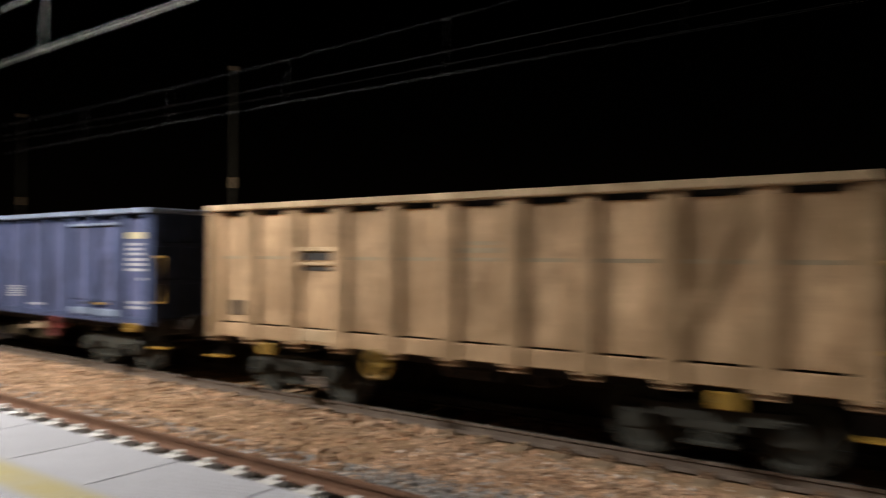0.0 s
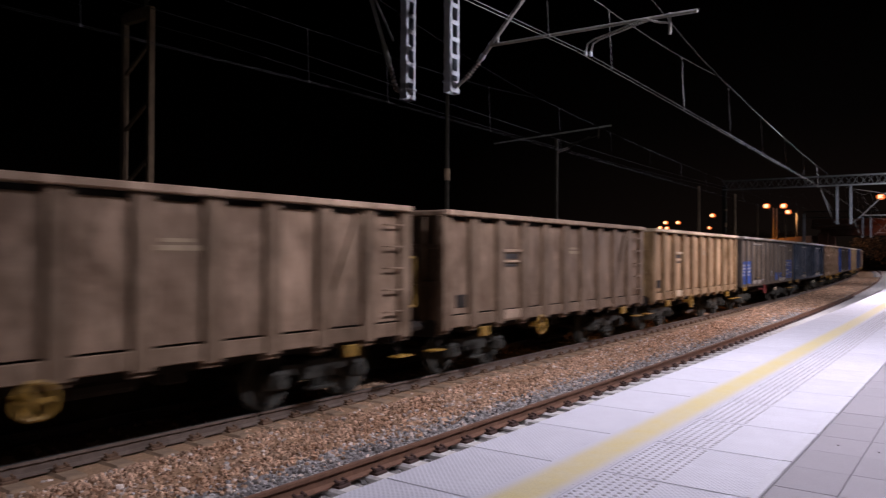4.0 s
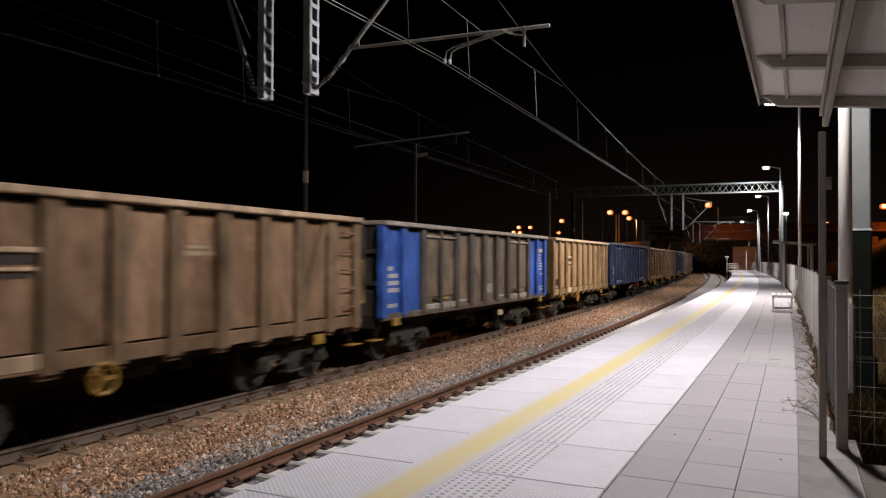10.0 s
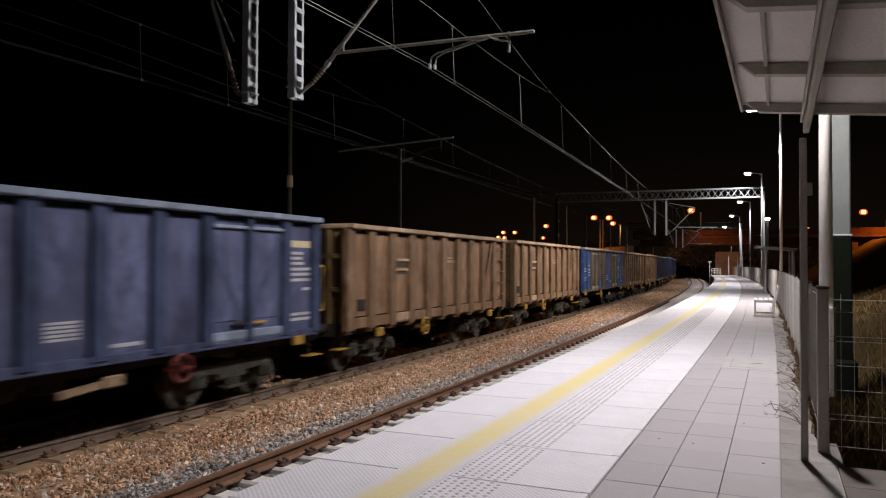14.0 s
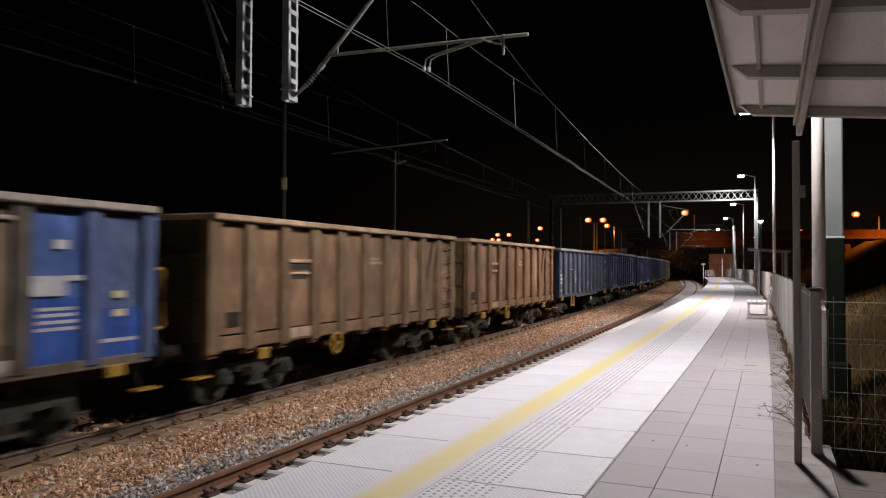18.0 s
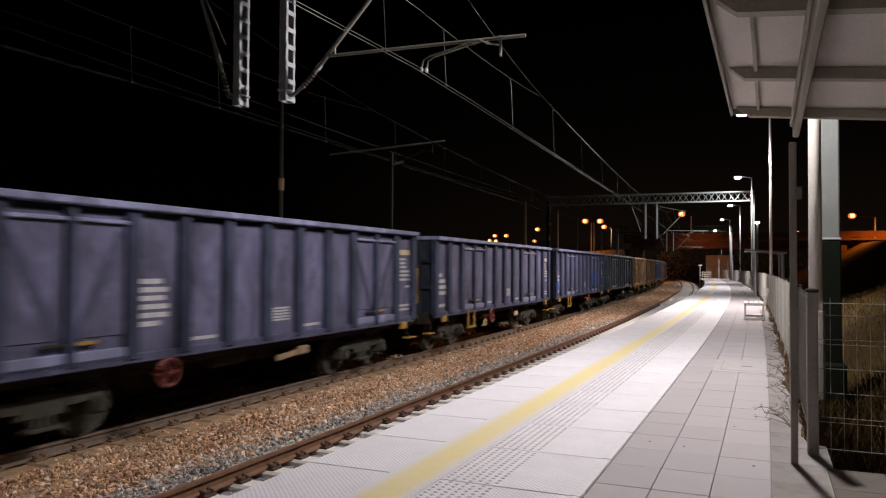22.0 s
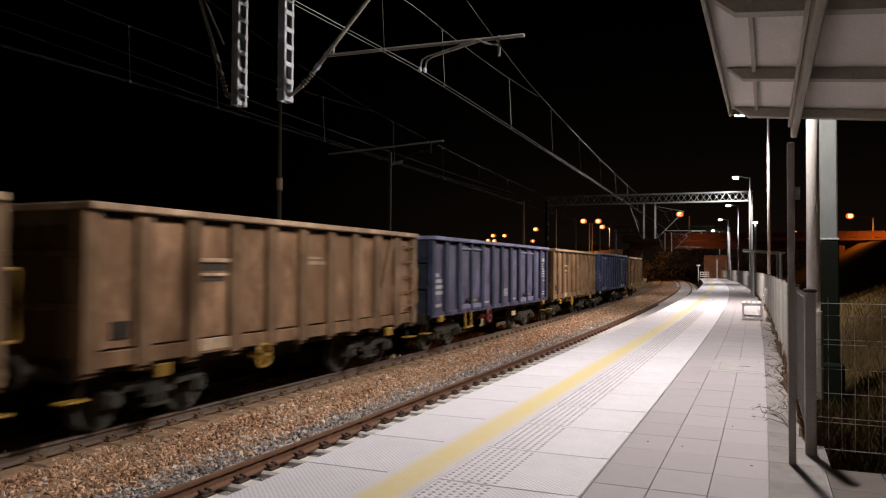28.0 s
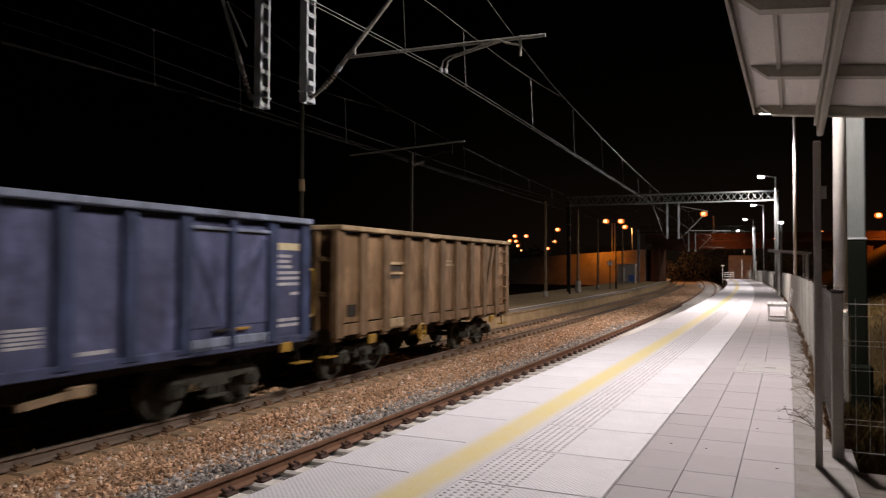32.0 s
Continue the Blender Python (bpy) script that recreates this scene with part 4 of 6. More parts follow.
            part("data_plate", Shape().box((x - 0.05, yp, 0.86 if yp < 1 else 0.76), (0.03, 0.42, 0.17), bevel=0.01), MARK_YELLOW, w, "dirty cream plate below the sill")
    for sh in mark.all:
        part("marking", sh, WHITE_MARK, w, "faded white writing")
    if kind == "door":
        for first in doors:
            y0 = -half + (first + 1) * pitch
            for e in (-0.5, 0.5):
                leaf = Shape().box((x - 0.072, y0 + e * pitch, (low + top) / 2 + 0.05), (0.025, pitch - 0.2, top - low - 0.62), bevel=0.012)
                d = part("door_leaf", leaf, PAINT, w)
                part("door_bar", Shape().box((x - 0.035, y0 + e * pitch, top - 0.30), (0.08, pitch - 0.16, 0.055), bevel=0.01), PAINT, d)
                zt, zb, y1, y2 = top - 0.45, low + 0.36, y0 + e * pitch - 0.40, y0 + e * pitch + 0.34
                if doors == (1, 9):
                    part("door_brace", Shape().bar((x - 0.058, y1 if e < 0 else y2, zt), (x - 0.058, y2 if e < 0 else y1, zb), 0.012, 0.13), PAINT, d)
                part("door_slot", Shape().box((x - 0.056, y0 + e * pitch, top - 0.345), (0.012, pitch - 0.22, 0.035)), DARK_STEEL, d)
                part("door_latch", Shape().box((x - 0.03, y0 + e * 0.5 * pitch, low + 0.30), (0.06, 0.34, 0.05), bevel=0.01), YELLOW if e > 0 else UNDER, d)
            flap = Shape().box((x - 0.045, y0, low + 0.09), (0.06, 2 * pitch - 0.1, 0.20), bevel=0.015)
            part("bottom_flap", flap, PAINT, w)
        if not doors:
            part("hatch_bar", Shape().box((x - 0.05, -half + 2.5 * pitch, top - 0.98), (0.05, 0.75, 0.05), bevel=0.01), PAINT, w)
            part("hatch_slot", Shape().box((x - 0.076, -half + 2.5 * pitch, top - 1.06), (0.02, 0.7, 0.10)), DARK_STEEL, w)
            part("skirt", Shape().box((x - 0.05, 0.3, low - 0.09), (0.05, 5.2 * pitch, 0.16), bevel=0.02), PAINT, w)
        lad = Shape()
        yl = -half + 2.75 * pitch
        for e in (-0.26, 0.26):
            lad.box((x - 0.03, yl + e, 0.86), (0.05, 0.09, 0.52), bevel=0.01)
        lad.box((x - 0.03, yl, 0.60), (0.10, 0.62, 0.07), bevel=0.01)
        part("step_frame", lad, YELLOW, w, "yellow step frame")
    if kind == "brace":
        bar = Shape().box((x - 0.04, -0.45, top - 0.72), (0.08, 2.1, 0.07), bevel=0.012)
        part("door_bar", bar, PAINT, w, "pale bar over the side door")
        part("door_slot", Shape().box((x - 0.076, -0.45, top - 0.82), (0.02, 1.9, 0.09)), DARK_STEEL, w)
        for e in (-1, 1):
            dg = Shape().bar((x - 0.045, -0.45 + e * 1.15, top - 0.25), (x - 0.045, -0.45 + e * 3.1, low + 0.12), 0.08, 0.24)
            part("brace", dg, PAINT, w)
        part("hatch_slot", Shape().box((x - 0.075, -half + 2.4 * pitch, top - 0.98), (0.02, 0.7, 0.10)), DARK_STEEL, w)
    return w


def colour_wagon(w, pal, patches=()):
    """Colours of the parts, with shade put into the ends and paler rims; patches: (bay, colour) for panels in another
    colour.
    """
    panels, extra = [], dict(patches)
    for ob in w.children_recursive:
        base = ob.name.split(".")[0]
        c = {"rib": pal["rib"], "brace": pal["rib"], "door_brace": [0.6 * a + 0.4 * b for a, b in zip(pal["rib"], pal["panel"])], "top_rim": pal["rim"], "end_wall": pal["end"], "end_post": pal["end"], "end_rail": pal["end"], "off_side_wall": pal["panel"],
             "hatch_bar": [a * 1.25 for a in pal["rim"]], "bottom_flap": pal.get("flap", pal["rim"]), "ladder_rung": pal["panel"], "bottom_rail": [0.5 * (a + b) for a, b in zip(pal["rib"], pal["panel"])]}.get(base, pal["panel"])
        if base == "side_panel":
            panels.append(ob)
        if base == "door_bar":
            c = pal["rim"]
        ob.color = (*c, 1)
    panels.sort(key=lambda o: sum(p.co.y for p in o.data.vertices))
    ribs = sorted((o for o in w.children if o.name.split(".")[0] == "rib"), key=lambda o: sum(p.co.y for p in o.data.vertices) / len(o.data.vertices))
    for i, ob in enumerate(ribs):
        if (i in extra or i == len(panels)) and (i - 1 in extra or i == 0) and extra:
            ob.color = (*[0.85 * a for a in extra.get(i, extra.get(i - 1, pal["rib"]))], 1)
    leaves = sorted((o for o in w.children_recursive if o.name.split(".")[0] == "door_leaf"), key=lambda o: sum(p.co.y for p in o.data.vertices))
    for i, ob in enumerate(panels):
        v = 1 + 0.10 * math.sin(i * 2.3 + len(w.name) + w.location.y)
        c = extra.get(i, pal["panel"])
        ob.color = (*[a * v for a in c], 1)
    for leaf in leaves:
        mid = sum(p.co.y for p in leaf.data.vertices) / len(leaf.data.vertices)
        i = int((mid + LONG_B / 2) / (LONG_B / 12))
        leaf.color = (*extra.get(i, pal["panel"]), 1)


LONG_B, SHORT_B = 14.01 - 1.30, 11.68 - 1.25
DOOR_T = wagon_template("door", LONG_B, 3.39, 12, (1, 9))
DOOR_B = wagon_template("door", LONG_B, 3.345, 12, (2, 8))
HATCH_T = wagon_template("door", LONG_B, 3.32, 12)
PLAIN_T = wagon_template("plain", SHORT_B, 3.345, 10)
BRACE_T = wagon_template("brace", LONG_B, 3.50, 12)
LABELS = {"blue": "faded blue steel open wagon with dirty ribbed sides", "brown": "rust-brown steel open wagon with ribbed sides and dust",
          "tan": "pale tan open wagon with ribbed sides", "slate": "slate-blue open wagon with diagonal braces and faded writing",
          "patch": "grime-brown open wagon with bright blue patched panels", "dusty": "dust-grey blue open wagon with pale door flaps"}
CONSIST = [("door", BLUE, "blue"), ("plain", TAN, "tan"), ("brace", SLATE, "slate"), ("brace", SLATE, "slate"), ("plain", TAN_2, "tan"), ("plain", BROWN_D, "brown"),
           ("plain", BROWN_D, "brown"), ("plain", TAN_2, "tan"), ("door_b", DUSTY, "patch"), ("door_b", GREYBLUE, "dusty"),
           ("plain", BROWN, "brown"), ("door_b", DUSTY, "patch"), ("plain", CREAM, "tan"), ("door", BLUE, "blue"), ("plain", BROWN_2, "brown"),
           ("plain", BROWN, "brown"), ("door_b", DUSTY, "patch"), ("plain", BROWN, "brown"),
           ("plain", BROWN_2, "brown"), ("hatch", STEELBLUE, "dusty"), ("door", VIOLET, "blue"), ("door_b", VIOLET, "blue"), ("door_b", VIOLET, "blue"), ("door_b", GREYBLUE, "dusty"),
           ("plain", OLIVE, "brown"), ("plain", BROWN_2, "brown"), ("door_b", VIOLET, "blue"), ("plain", OLIVE, "brown"), ("door", BLUE, "blue"), ("plain", OLIVE, "brown")]
DEEP, SIGNAL = (0.045, 0.10, 0.33), (0.032, 0.078, 0.29)
# panels in another colour, and lower patches: (bay, bays wide, height from, height to, colour)
PANELS = {11: ((0, SKYBLUE), (1, SKYBLUE), (10, SKYBLUE), (11, SKYBLUE)), 16: ((0, (0.034, 0.075, 0.19)), (1, (0.034, 0.075, 0.19)), (6, (0.072, 0.092, 0.20)), (7, (0.075, 0.088, 0.185)), (10, (0.062, 0.11, 0.28)), (11, (0.085, 0.115, 0.22)))}
PATCHES = {8: ((0, 0.06, 1.10, SIGNAL), (1, 0.06, 1.10, SIGNAL), (7, 0.04, 0.48, DEEP), (8, 0.04, 0.46, DEEP), (10, 0.12, 1.16, SIGNAL), (11, 0.12, 1.16, SIGNAL)), 16: ((4, 0.05, 0.45, DEEP), (6, 0.05, 1.0, SIGNAL), (7, 0.05, 0.82, SIGNAL), (10, 0.05, 0.92, SIGNAL), (11, 0.05, 0.75, SIGNAL)),
           22: ((0, 0.30, 0.72, DEEP), (8, 0.30, 1.15, DEEP), (9, 0.30, 1.15, DEEP)), 24: ()}
WAGONS, used = [], set()
for kind, pal, lab in CONSIST:
    t = {"door": DOOR_T, "door_b": DOOR_B, "hatch": HATCH_T, "plain": PLAIN_T, "brace": BRACE_T}[kind]
    w = copy_thing(t, Matrix()) if kind in used else t
    used.add(kind)
    WAGONS.append((w, SHORT_B if kind == "plain" else LONG_B))
for k, (kind, pal, lab) in enumerate(CONSIST):
    colour_wagon(WAGONS[k][0], pal, PANELS.get(k, ()))
    for bay, z0, z1, c in PATCHES.get(k, ()):
        pt = LONG_B / 12
        sh = Shape().box((HALF_W - 0.056, -LONG_B / 2 + (bay + 0.5) * pt, FLOOR + (z0 + z1) / 2), (0.008, pt - 0.18, z1 - z0))
        part("paint_patch", sh, PAINT, WAGONS[k][0], "bright blue repainted patch", colour=c)
    if k in (0, 8, 9, 11, 13, 16, 20, 23, 28):
        for ob in [o for o in WAGONS[k][0].children if o.name.startswith("step_frame")]:
            bpy.data.objects.remove(ob)
    if k in (9, 11, 19, 23, 28):
        for ob in [o for o in WAGONS[k][0].children if o.name.startswith("brake_wheel")]:
            bpy.data.objects.remove(ob)
    if lab == "tan":
        for ob in [o for o in WAGONS[k][0].children if o.name.startswith("ladder_rung")]:
            bpy.data.objects.remove(ob)
    if k == 22:
        for ob in [o for o in WAGONS[k][0].children if o.name.startswith("brake_wheel")]:
            ob.location.y += 3.0
    if k == 20:
        for ob in [o for o in WAGONS[k][0].children if o.name.startswith("brake_wheel")]:
            ob.location.y -= 5.07
    if k == 13:
        part("paint_patch", Shape().box((HALF_W - 0.072, -1.7, 1.58), (0.008, 0.40, 0.24)), YELLOW, WAGONS[k][0], "small yellow square")
    if k == 1:
        part("belt_stain", Shape().box((HALF_W - 0.078, 0, 2.42), (0.006, SHORT_B - 0.3, 0.05)), FAINT_MARK, WAGONS[k][0], "brown stain line along the side")
    if k == 16:
        for ob in [o for o in WAGONS[k][0].children if o.name.startswith("marking")]:
            bpy.data.objects.remove(ob)
        pt = LONG_B / 12
        for bay, dy, z, wide, high in ((10, -0.12, 2.20, 0.52, 0.26), (10, 0.28, 2.30, 0.30, 0.07), (10, 0.0, 1.90, 0.56, 0.045), (10, 0.0, 1.82, 0.56, 0.045), (10, 0.0, 1.73, 0.60, 0.045), (10, 0.0, 1.64, 0.62, 0.045),
                                       (10, 0.05, 2.74, 0.22, 0.12), (11, -0.05, 1.42, 0.62, 0.05), (6, 0.1, 1.84, 0.62, 0.04), (6, 0.1, 1.72, 0.62, 0.04),
                                       (6, 0.1, 1.60, 0.66, 0.05), (7, 0.05, 1.48, 0.74, 0.05), (6, 0.2, 1.27, 0.4, 0.05), (0, 0.0, 2.25, 0.72, 0.06), (0, 0.05, 2.13, 0.60, 0.06), (0, 0.0, 1.80, 0.70, 0.05), (0, -0.05, 1.68, 0.60, 0.05),
                                       (1, 0.0, 2.42, 0.50, 0.05), (1, 0.0, 2.20, 0.66, 0.06), (1, 0.05, 2.06, 0.60, 0.05), (1, 0.0, 1.92, 0.66, 0.05)):
            part("marking", Shape().box((HALF_W - 0.046, -LONG_B / 2 + (bay + 0.5) * pt + dy, z), (0.006, wide, high)), WHITE_MARK, WAGONS[k][0], "faded white writing")
        for ob in [o for o in WAGONS[k][0].children if o.name.startswith("brake_wheel")]:
            ob.data = ob.data.copy()
            ob.data.materials[0] = YELLOW
        for z in (2.06, 1.80):
            part("marking", Shape().box((HALF_W - 0.046, -LONG_B / 2 + 11.45 * pt, z), (0.006, 0.22, 0.10)), MARK_YELLOW, WAGONS[k][0], "faded cream writing")
    if k == 8:
        pt, rows_ = LONG_B / 12, Marks()
        for edge in (1, 11):
            part("paint_patch", Shape().box((HALF_W + 0.015, -LONG_B / 2 + edge * pt, FLOOR + 0.62), (0.008, 0.19, 1.0)), PAINT, WAGONS[k][0], "bright blue repainted rib", colour=SIGNAL)
        for bay in (0, 1):
            text_block(rows_, HALF_W - 0.048, -LONG_B / 2 + (bay + 0.5) * pt, FLOOR + 0.92, 4, 0.62, 0.085, bay)
        for bay, dy, z, wide, high in ((10, -0.14, 0.93, 0.50, 0.22), (10, 0.24, 0.99, 0.28, 0.05), (10, 0.0, 0.60, 0.62, 0.045), (10, 0.02, 0.52, 0.58, 0.045), (10, -0.04, 0.44, 0.50, 0.045), (10, 0.06, 0.35, 0.66, 0.045),
                                       (11, -0.05, 0.98, 0.36, 0.08), (11, -0.05, 0.83, 0.36, 0.08), (11, 0.0, 0.42, 0.74, 0.08)):
            rows_.box((HALF_W - 0.048, -LONG_B / 2 + (bay + 0.5) * pt + dy, FLOOR + z), (0.006, wide, high))
        for shape in rows_.all:
            part("marking", shape, WHITE_MARK, WAGONS[k][0], "faded white writing")
    tagged(WAGONS[k][0], LABELS[lab], "railway wagon", "wagons of the train")

# ---- overhead line ----
def lattice_post(parent, n, s, z0, z1, wide=0.115, deep=0.25):
    """A drop post: two plain channels joined by flat battens on the sides that face the tracks."""
    m, c = pose(0, 0, 0, 0, 0, turn(s)).to_3x3(), at(n, s)
    post = part("drop_post", Shape().box(c + m @ Vector((0, -deep / 2, (z0 + z1) / 2)), (wide, 0.014, z1 - z0), m=m), GALVANISED, parent, "galvanised ladder-like drop post")
    part("back_channel", Shape().box(c + m @ Vector((0, deep / 2, (z0 + z1) / 2)), (wide, 0.014, z1 - z0), m=m), GALVANISED, post)
    for a in (-1, 1):
        for b in (-1, 1):
            part("flange", Shape().box(c + m @ Vector((a * (wide / 2 + 0.004), b * (deep / 2 - 0.022), (z0 + z1) / 2)), (0.008, 0.05, z1 - z0), m=m), GALVANISED, post)
    z = z0 + 0.04
    while z < z1:
        for a in (-1, 1):
            part("batten", Shape().box(c + m @ Vector((a * (wide / 2 + 0.013), 0, z)), (0.008, deep, 0.075), m=m), GALVANISED, post)
        z += 0.285
    part("clamp_band", Shape().box(c + m @ Vector((0, 0, z0 + 0.18)), (wide + 0.06, deep + 0.05, 0.03), m=m, bevel=0.006), GALVANISED, post)
    return post


def rod(parent, name, a, b, r, mat=TUBE, seg=8):
    return part(name, Shape().tube(a, b, r, seg), mat, parent)


def insulator(parent, a, b):
    """A ribbed rod in one skin."""
    a, b, k, sh = Vector(a), Vector(b), 10, Shape()
    q = (b - a).to_track_quat("Z", "Y")
    rings = [(0.0, 0.03)]
    for i in range(6):
        u = (i + 0.5) / 6
        rings += [(u - 0.06, 0.026), (u - 0.01, 0.052), (u + 0.03, 0.05), (u + 0.045, 0.026)]
    rings.append((1.0, 0.03))
    for u, r in rings:
        sh.v += [tuple(a.lerp(b, u) + q @ Vector((r * math.cos(6.28319 * j / k), r * math.sin(6.28319 * j / k), 0))) for j in range(k)]
    for i in range(len(rings) - 1):
        sh.f += [(i * k + j, i * k + (j + 1) % k, (i + 1) * k + (j + 1) % k, (i + 1) * k + j) for j in range(k)]
    part("insulator", sh, INSULATOR, parent, "brown ribbed insulator")


def cantilever(parent, s, post_n, way, z_low, big=True):
    """Slanting strut, level tube and steady arm that hold the wires; way: +1 to the right."""
    q = lambda dn, z: at(post_n + way * dn, s, z)
    insulator(parent, q(0.30, z_low + 0.22), q(0.55, z_low + 0.45))
    rod(parent, "bracket", q(0.12, z_low + 0.10), q(0.30, z_low + 0.22), 0.03)
    rod(parent, "strut", q(0.55, z_low + 0.45), q(2.32, z_low + 2.30), 0.035)
    rod(parent, "top_stay", q(0.2, z_low + 2.75), q(2.32, z_low + 2.30), 0.022)
    rod(parent, "level_tube", q(0.74, z_low + 0.68), q(4.1 if big else 3.0, z_low + 0.62), 0.028)
    rod(parent, "hanger", q(0.92, z_low + 0.70), q(0.92, z_low + 0.88), 0.014)
    rod(parent, "drop_bracket", q(3.72, z_low + 0.66), q(3.72, z_low + 0.36), 0.022)
    for ds, dn in ((-0.035, 0.0), (0.035, 0.05)):
        arm = [at(post_n + way * (a + dn), s + ds, z_low + b) for a, b in ((3.68, 0.53), (3.52, 0.56), (3.40, 0.63), (2.60, 0.47), (2.50, 0.42), (2.47, 0.28))]
        part("steady_arm", Shape().line(arm, 0.013, 7), TUBE, parent)
        part("wire_clamp", Shape().box(arm[-1], (0.035, 0.06, 0.07), bevel=0.008), GALVANISED, parent)
    for a, b, size in ((0.62, 0.52, 0.075), (0.78, 0.70, 0.06), (2.05, 2.0, 0.06)):
        part("tube_clamp", Shape().box(q(a, z_low + b), (size, size, size * 1.4), m=pose(0, 0, 0, 0, 42 * way, 0).to_3x3(), bevel=0.012), GALVANISED, parent)


def gantry(s, low, left_n, right_n, beam_z, label, mat=GALVANISED, deep=0.85, shift=0.0):
    g_ = thing("catenary_gantry", label, "railway gantry", group="catenary gantries")
    beam = None
    for z in (beam_z, beam_z + deep):
        for ds in (-0.3, 0.3):
            beam = part("beam_chord", Shape().bar(at(left_n, s + ds, z), at(right_n, s + ds, z), 0.07, 0.07), mat, g_, "galvanised chord of the lattice beam")
    k = round((right_n - left_n) / 0.5)
    for ds in (-0.3, 0.3):
        for i in range(k):
            a, b = left_n + (right_n - left_n) * i / k, left_n + (right_n - left_n) * (i + 1) / k
            z0, z1 = (beam_z, beam_z + deep) if (i % 2) ^ (ds > 0) else (beam_z + deep, beam_z)
            part("lacing_bar", Shape().bar(at(a, s + ds, z0), at(b, s + ds, z1), 0.035, 0.035), mat, beam)
    for n in (-8.2 + shift, -7.26 + shift):
        lattice_post(g_, n, s, low, beam_z + 0.05)
    cantilever(g_, s, -7.26 + shift, 1, low)
    q = lambda dn, z: at(-8.2 + shift - dn, s, low + z)
    rod(g_, "bracket", q(0.12, 0.14), q(0.26, 0.20), 0.03)
    insulator(g_, q(0.26, 0.20), q(0.40, 0.62))
    rod(g_, "strut", q(0.40, 0.62), q(1.15, 2.75), 0.035)
    rod(g_, "strut_sleeve", q(0.43, 0.70), q(0.55, 1.04), 0.048)
    rod(g_, "steady_arm", q(0.34, 1.1), q(0.78, 1.95), 0.018)
    return g_


near = gantry(10.2, 4.24, -16.5, 1.0, 8.15, "galvanised catenary gantry with two hanging posts over the tracks")
# lattice mast beyond the tracks
c = at(-16.6, 10.2)
mp = None
for a in (-0.56, 0.56):
    mp = part("mast_leg", Shape().box(c + Vector((a, 0, 3.05)), (0.13, 0.15, 8.7), bevel=0.012), RUSTY_LIT_MAST, near, "weathered leg of the lattice mast")
for i in range(6):
    z = -0.9 + i * 1.36
    part("lacing_bar", Shape().bar(c + Vector((-0.52, 0, z)), c + Vector((0.52, 0, z + 0.62)), 0.07, 0.07), RUSTY_LIT_MAST, mp)
for z, h_ in ((7.28, 0.28), (3.12, 0.22), (-0.3, 0.22)):
    part("batten_plate", Shape().box(c + Vector((0, 0, z)), (1.0, 0.16, h_), bevel=0.01), RUSTY_LIT_MAST, mp)
part("mast_head", Shape().box(c + Vector((0.3, 0, 7.78)), (0.14, 0.14, 0.80), bevel=0.01), OLD_POLE, near)

far = gantry(66.0, 4.05, -16.5, 0.75, 7.12, "galvanised catenary gantry over the tracks at the curve", MAST_STEEL, 0.75, 0.3)
part("right_mast", Shape().box(at(0.62, 66.0, 3.1), (0.30, 0.30, 9.0), bevel=0.02), MAST_STEEL, far)
part("left_mast", Shape().box(at(-16.4, 66.0, 3.2), (0.30, 0.30, 8.6), bevel=0.02), OLD_POLE, far)
# beam coloured near black, darkness put into the material to keep it unseen
third = gantry(116.0, 4.05, -15.5, 0.9, 6.9, "distant catenary gantry with its beam coloured as if unlit", COAT_AND_UNLIT)
part("right_mast", Shape().box(at(0.75, 116.0, 3.1), (0.30, 0.30, 9.0)), GALVANISED, third)
part("left_mast", Shape().box(at(-15.4, 116.0, 3.2), (0.30, 0.30, 8.6)), GALVANISED, third)

# mast of the near gantry by the fence: galvanised above, dark coating below
post = thing("gantry_mast", "galvanised steel mast with a dark coated foot behind the fence", "mast")
p = along(0.98, 13.9)
part("upper_mast", Shape().box((0, 0, 5.0), (0.29, 0.28, 6.0), bevel=0.02), MAST_STEEL, post, m=p)
part("coated_foot", Shape().box((0, 0, 0.35), (0.32, 0.31, 3.3), bevel=0.02).box((0, 0, -0.66), (0.46, 0.46, 1.3), bevel=0.05), COAT_AND_UNLIT, post, m=p)
part("collar", Shape().box((0, 0, 2.02), (0.33, 0.32, 0.035), bevel=0.008), GALVANISED, post, m=p)
part("cable_duct", Shape().tube((-0.195, -0.05, 0.2), (-0.195, -0.05, 8), 0.032, 10), SODIUM_LIT_PIPE, post, m=p)


def stagger(s):
    """The wires' sideways zigzag from mast to mast, and the chord that they cut across the curve."""
    u = (s - 10.2) / 55.8
    return 0.43 * (1 - 2 * abs((u % 2) - 1)) * -1 - 0.25 * sag(s)


def wire(name, c, spans, z_of, label, r, mat=None):
    """A wire along a track through the stations; z_of(s) gives its height."""
    pts = [at(c + stagger(s), s, z_of(s)) for s in spans]
    return tagged(part(name, Shape().line(pts, r), mat or WIRE), label, "overhead wire", "overhead wires")


def sag(s):
    u = ((s - 10.2) % 55.8) / 55.8
    return 4 * u * (1 - u)


def off_mast(s):
    """Distance from the nearest mast."""
    u = (s - 10.2) % 55.8
    return min(u, 55.8 - u)


def carrier_z(s):
    """The carrier hangs high at the masts, falls to the stitch wire's clamps, then sags."""
    d = off_mast(s)
    if d < 7.65:
        return 5.78 + 0.80 * ((7.65 - d) / 7.65) ** 1.35
    return 5.34 + 0.44 * ((27.9 - d) / 20.25) ** 2


def stitch_z(d):
    return 5.45 + 0.32 * (d / 7.65) ** 2


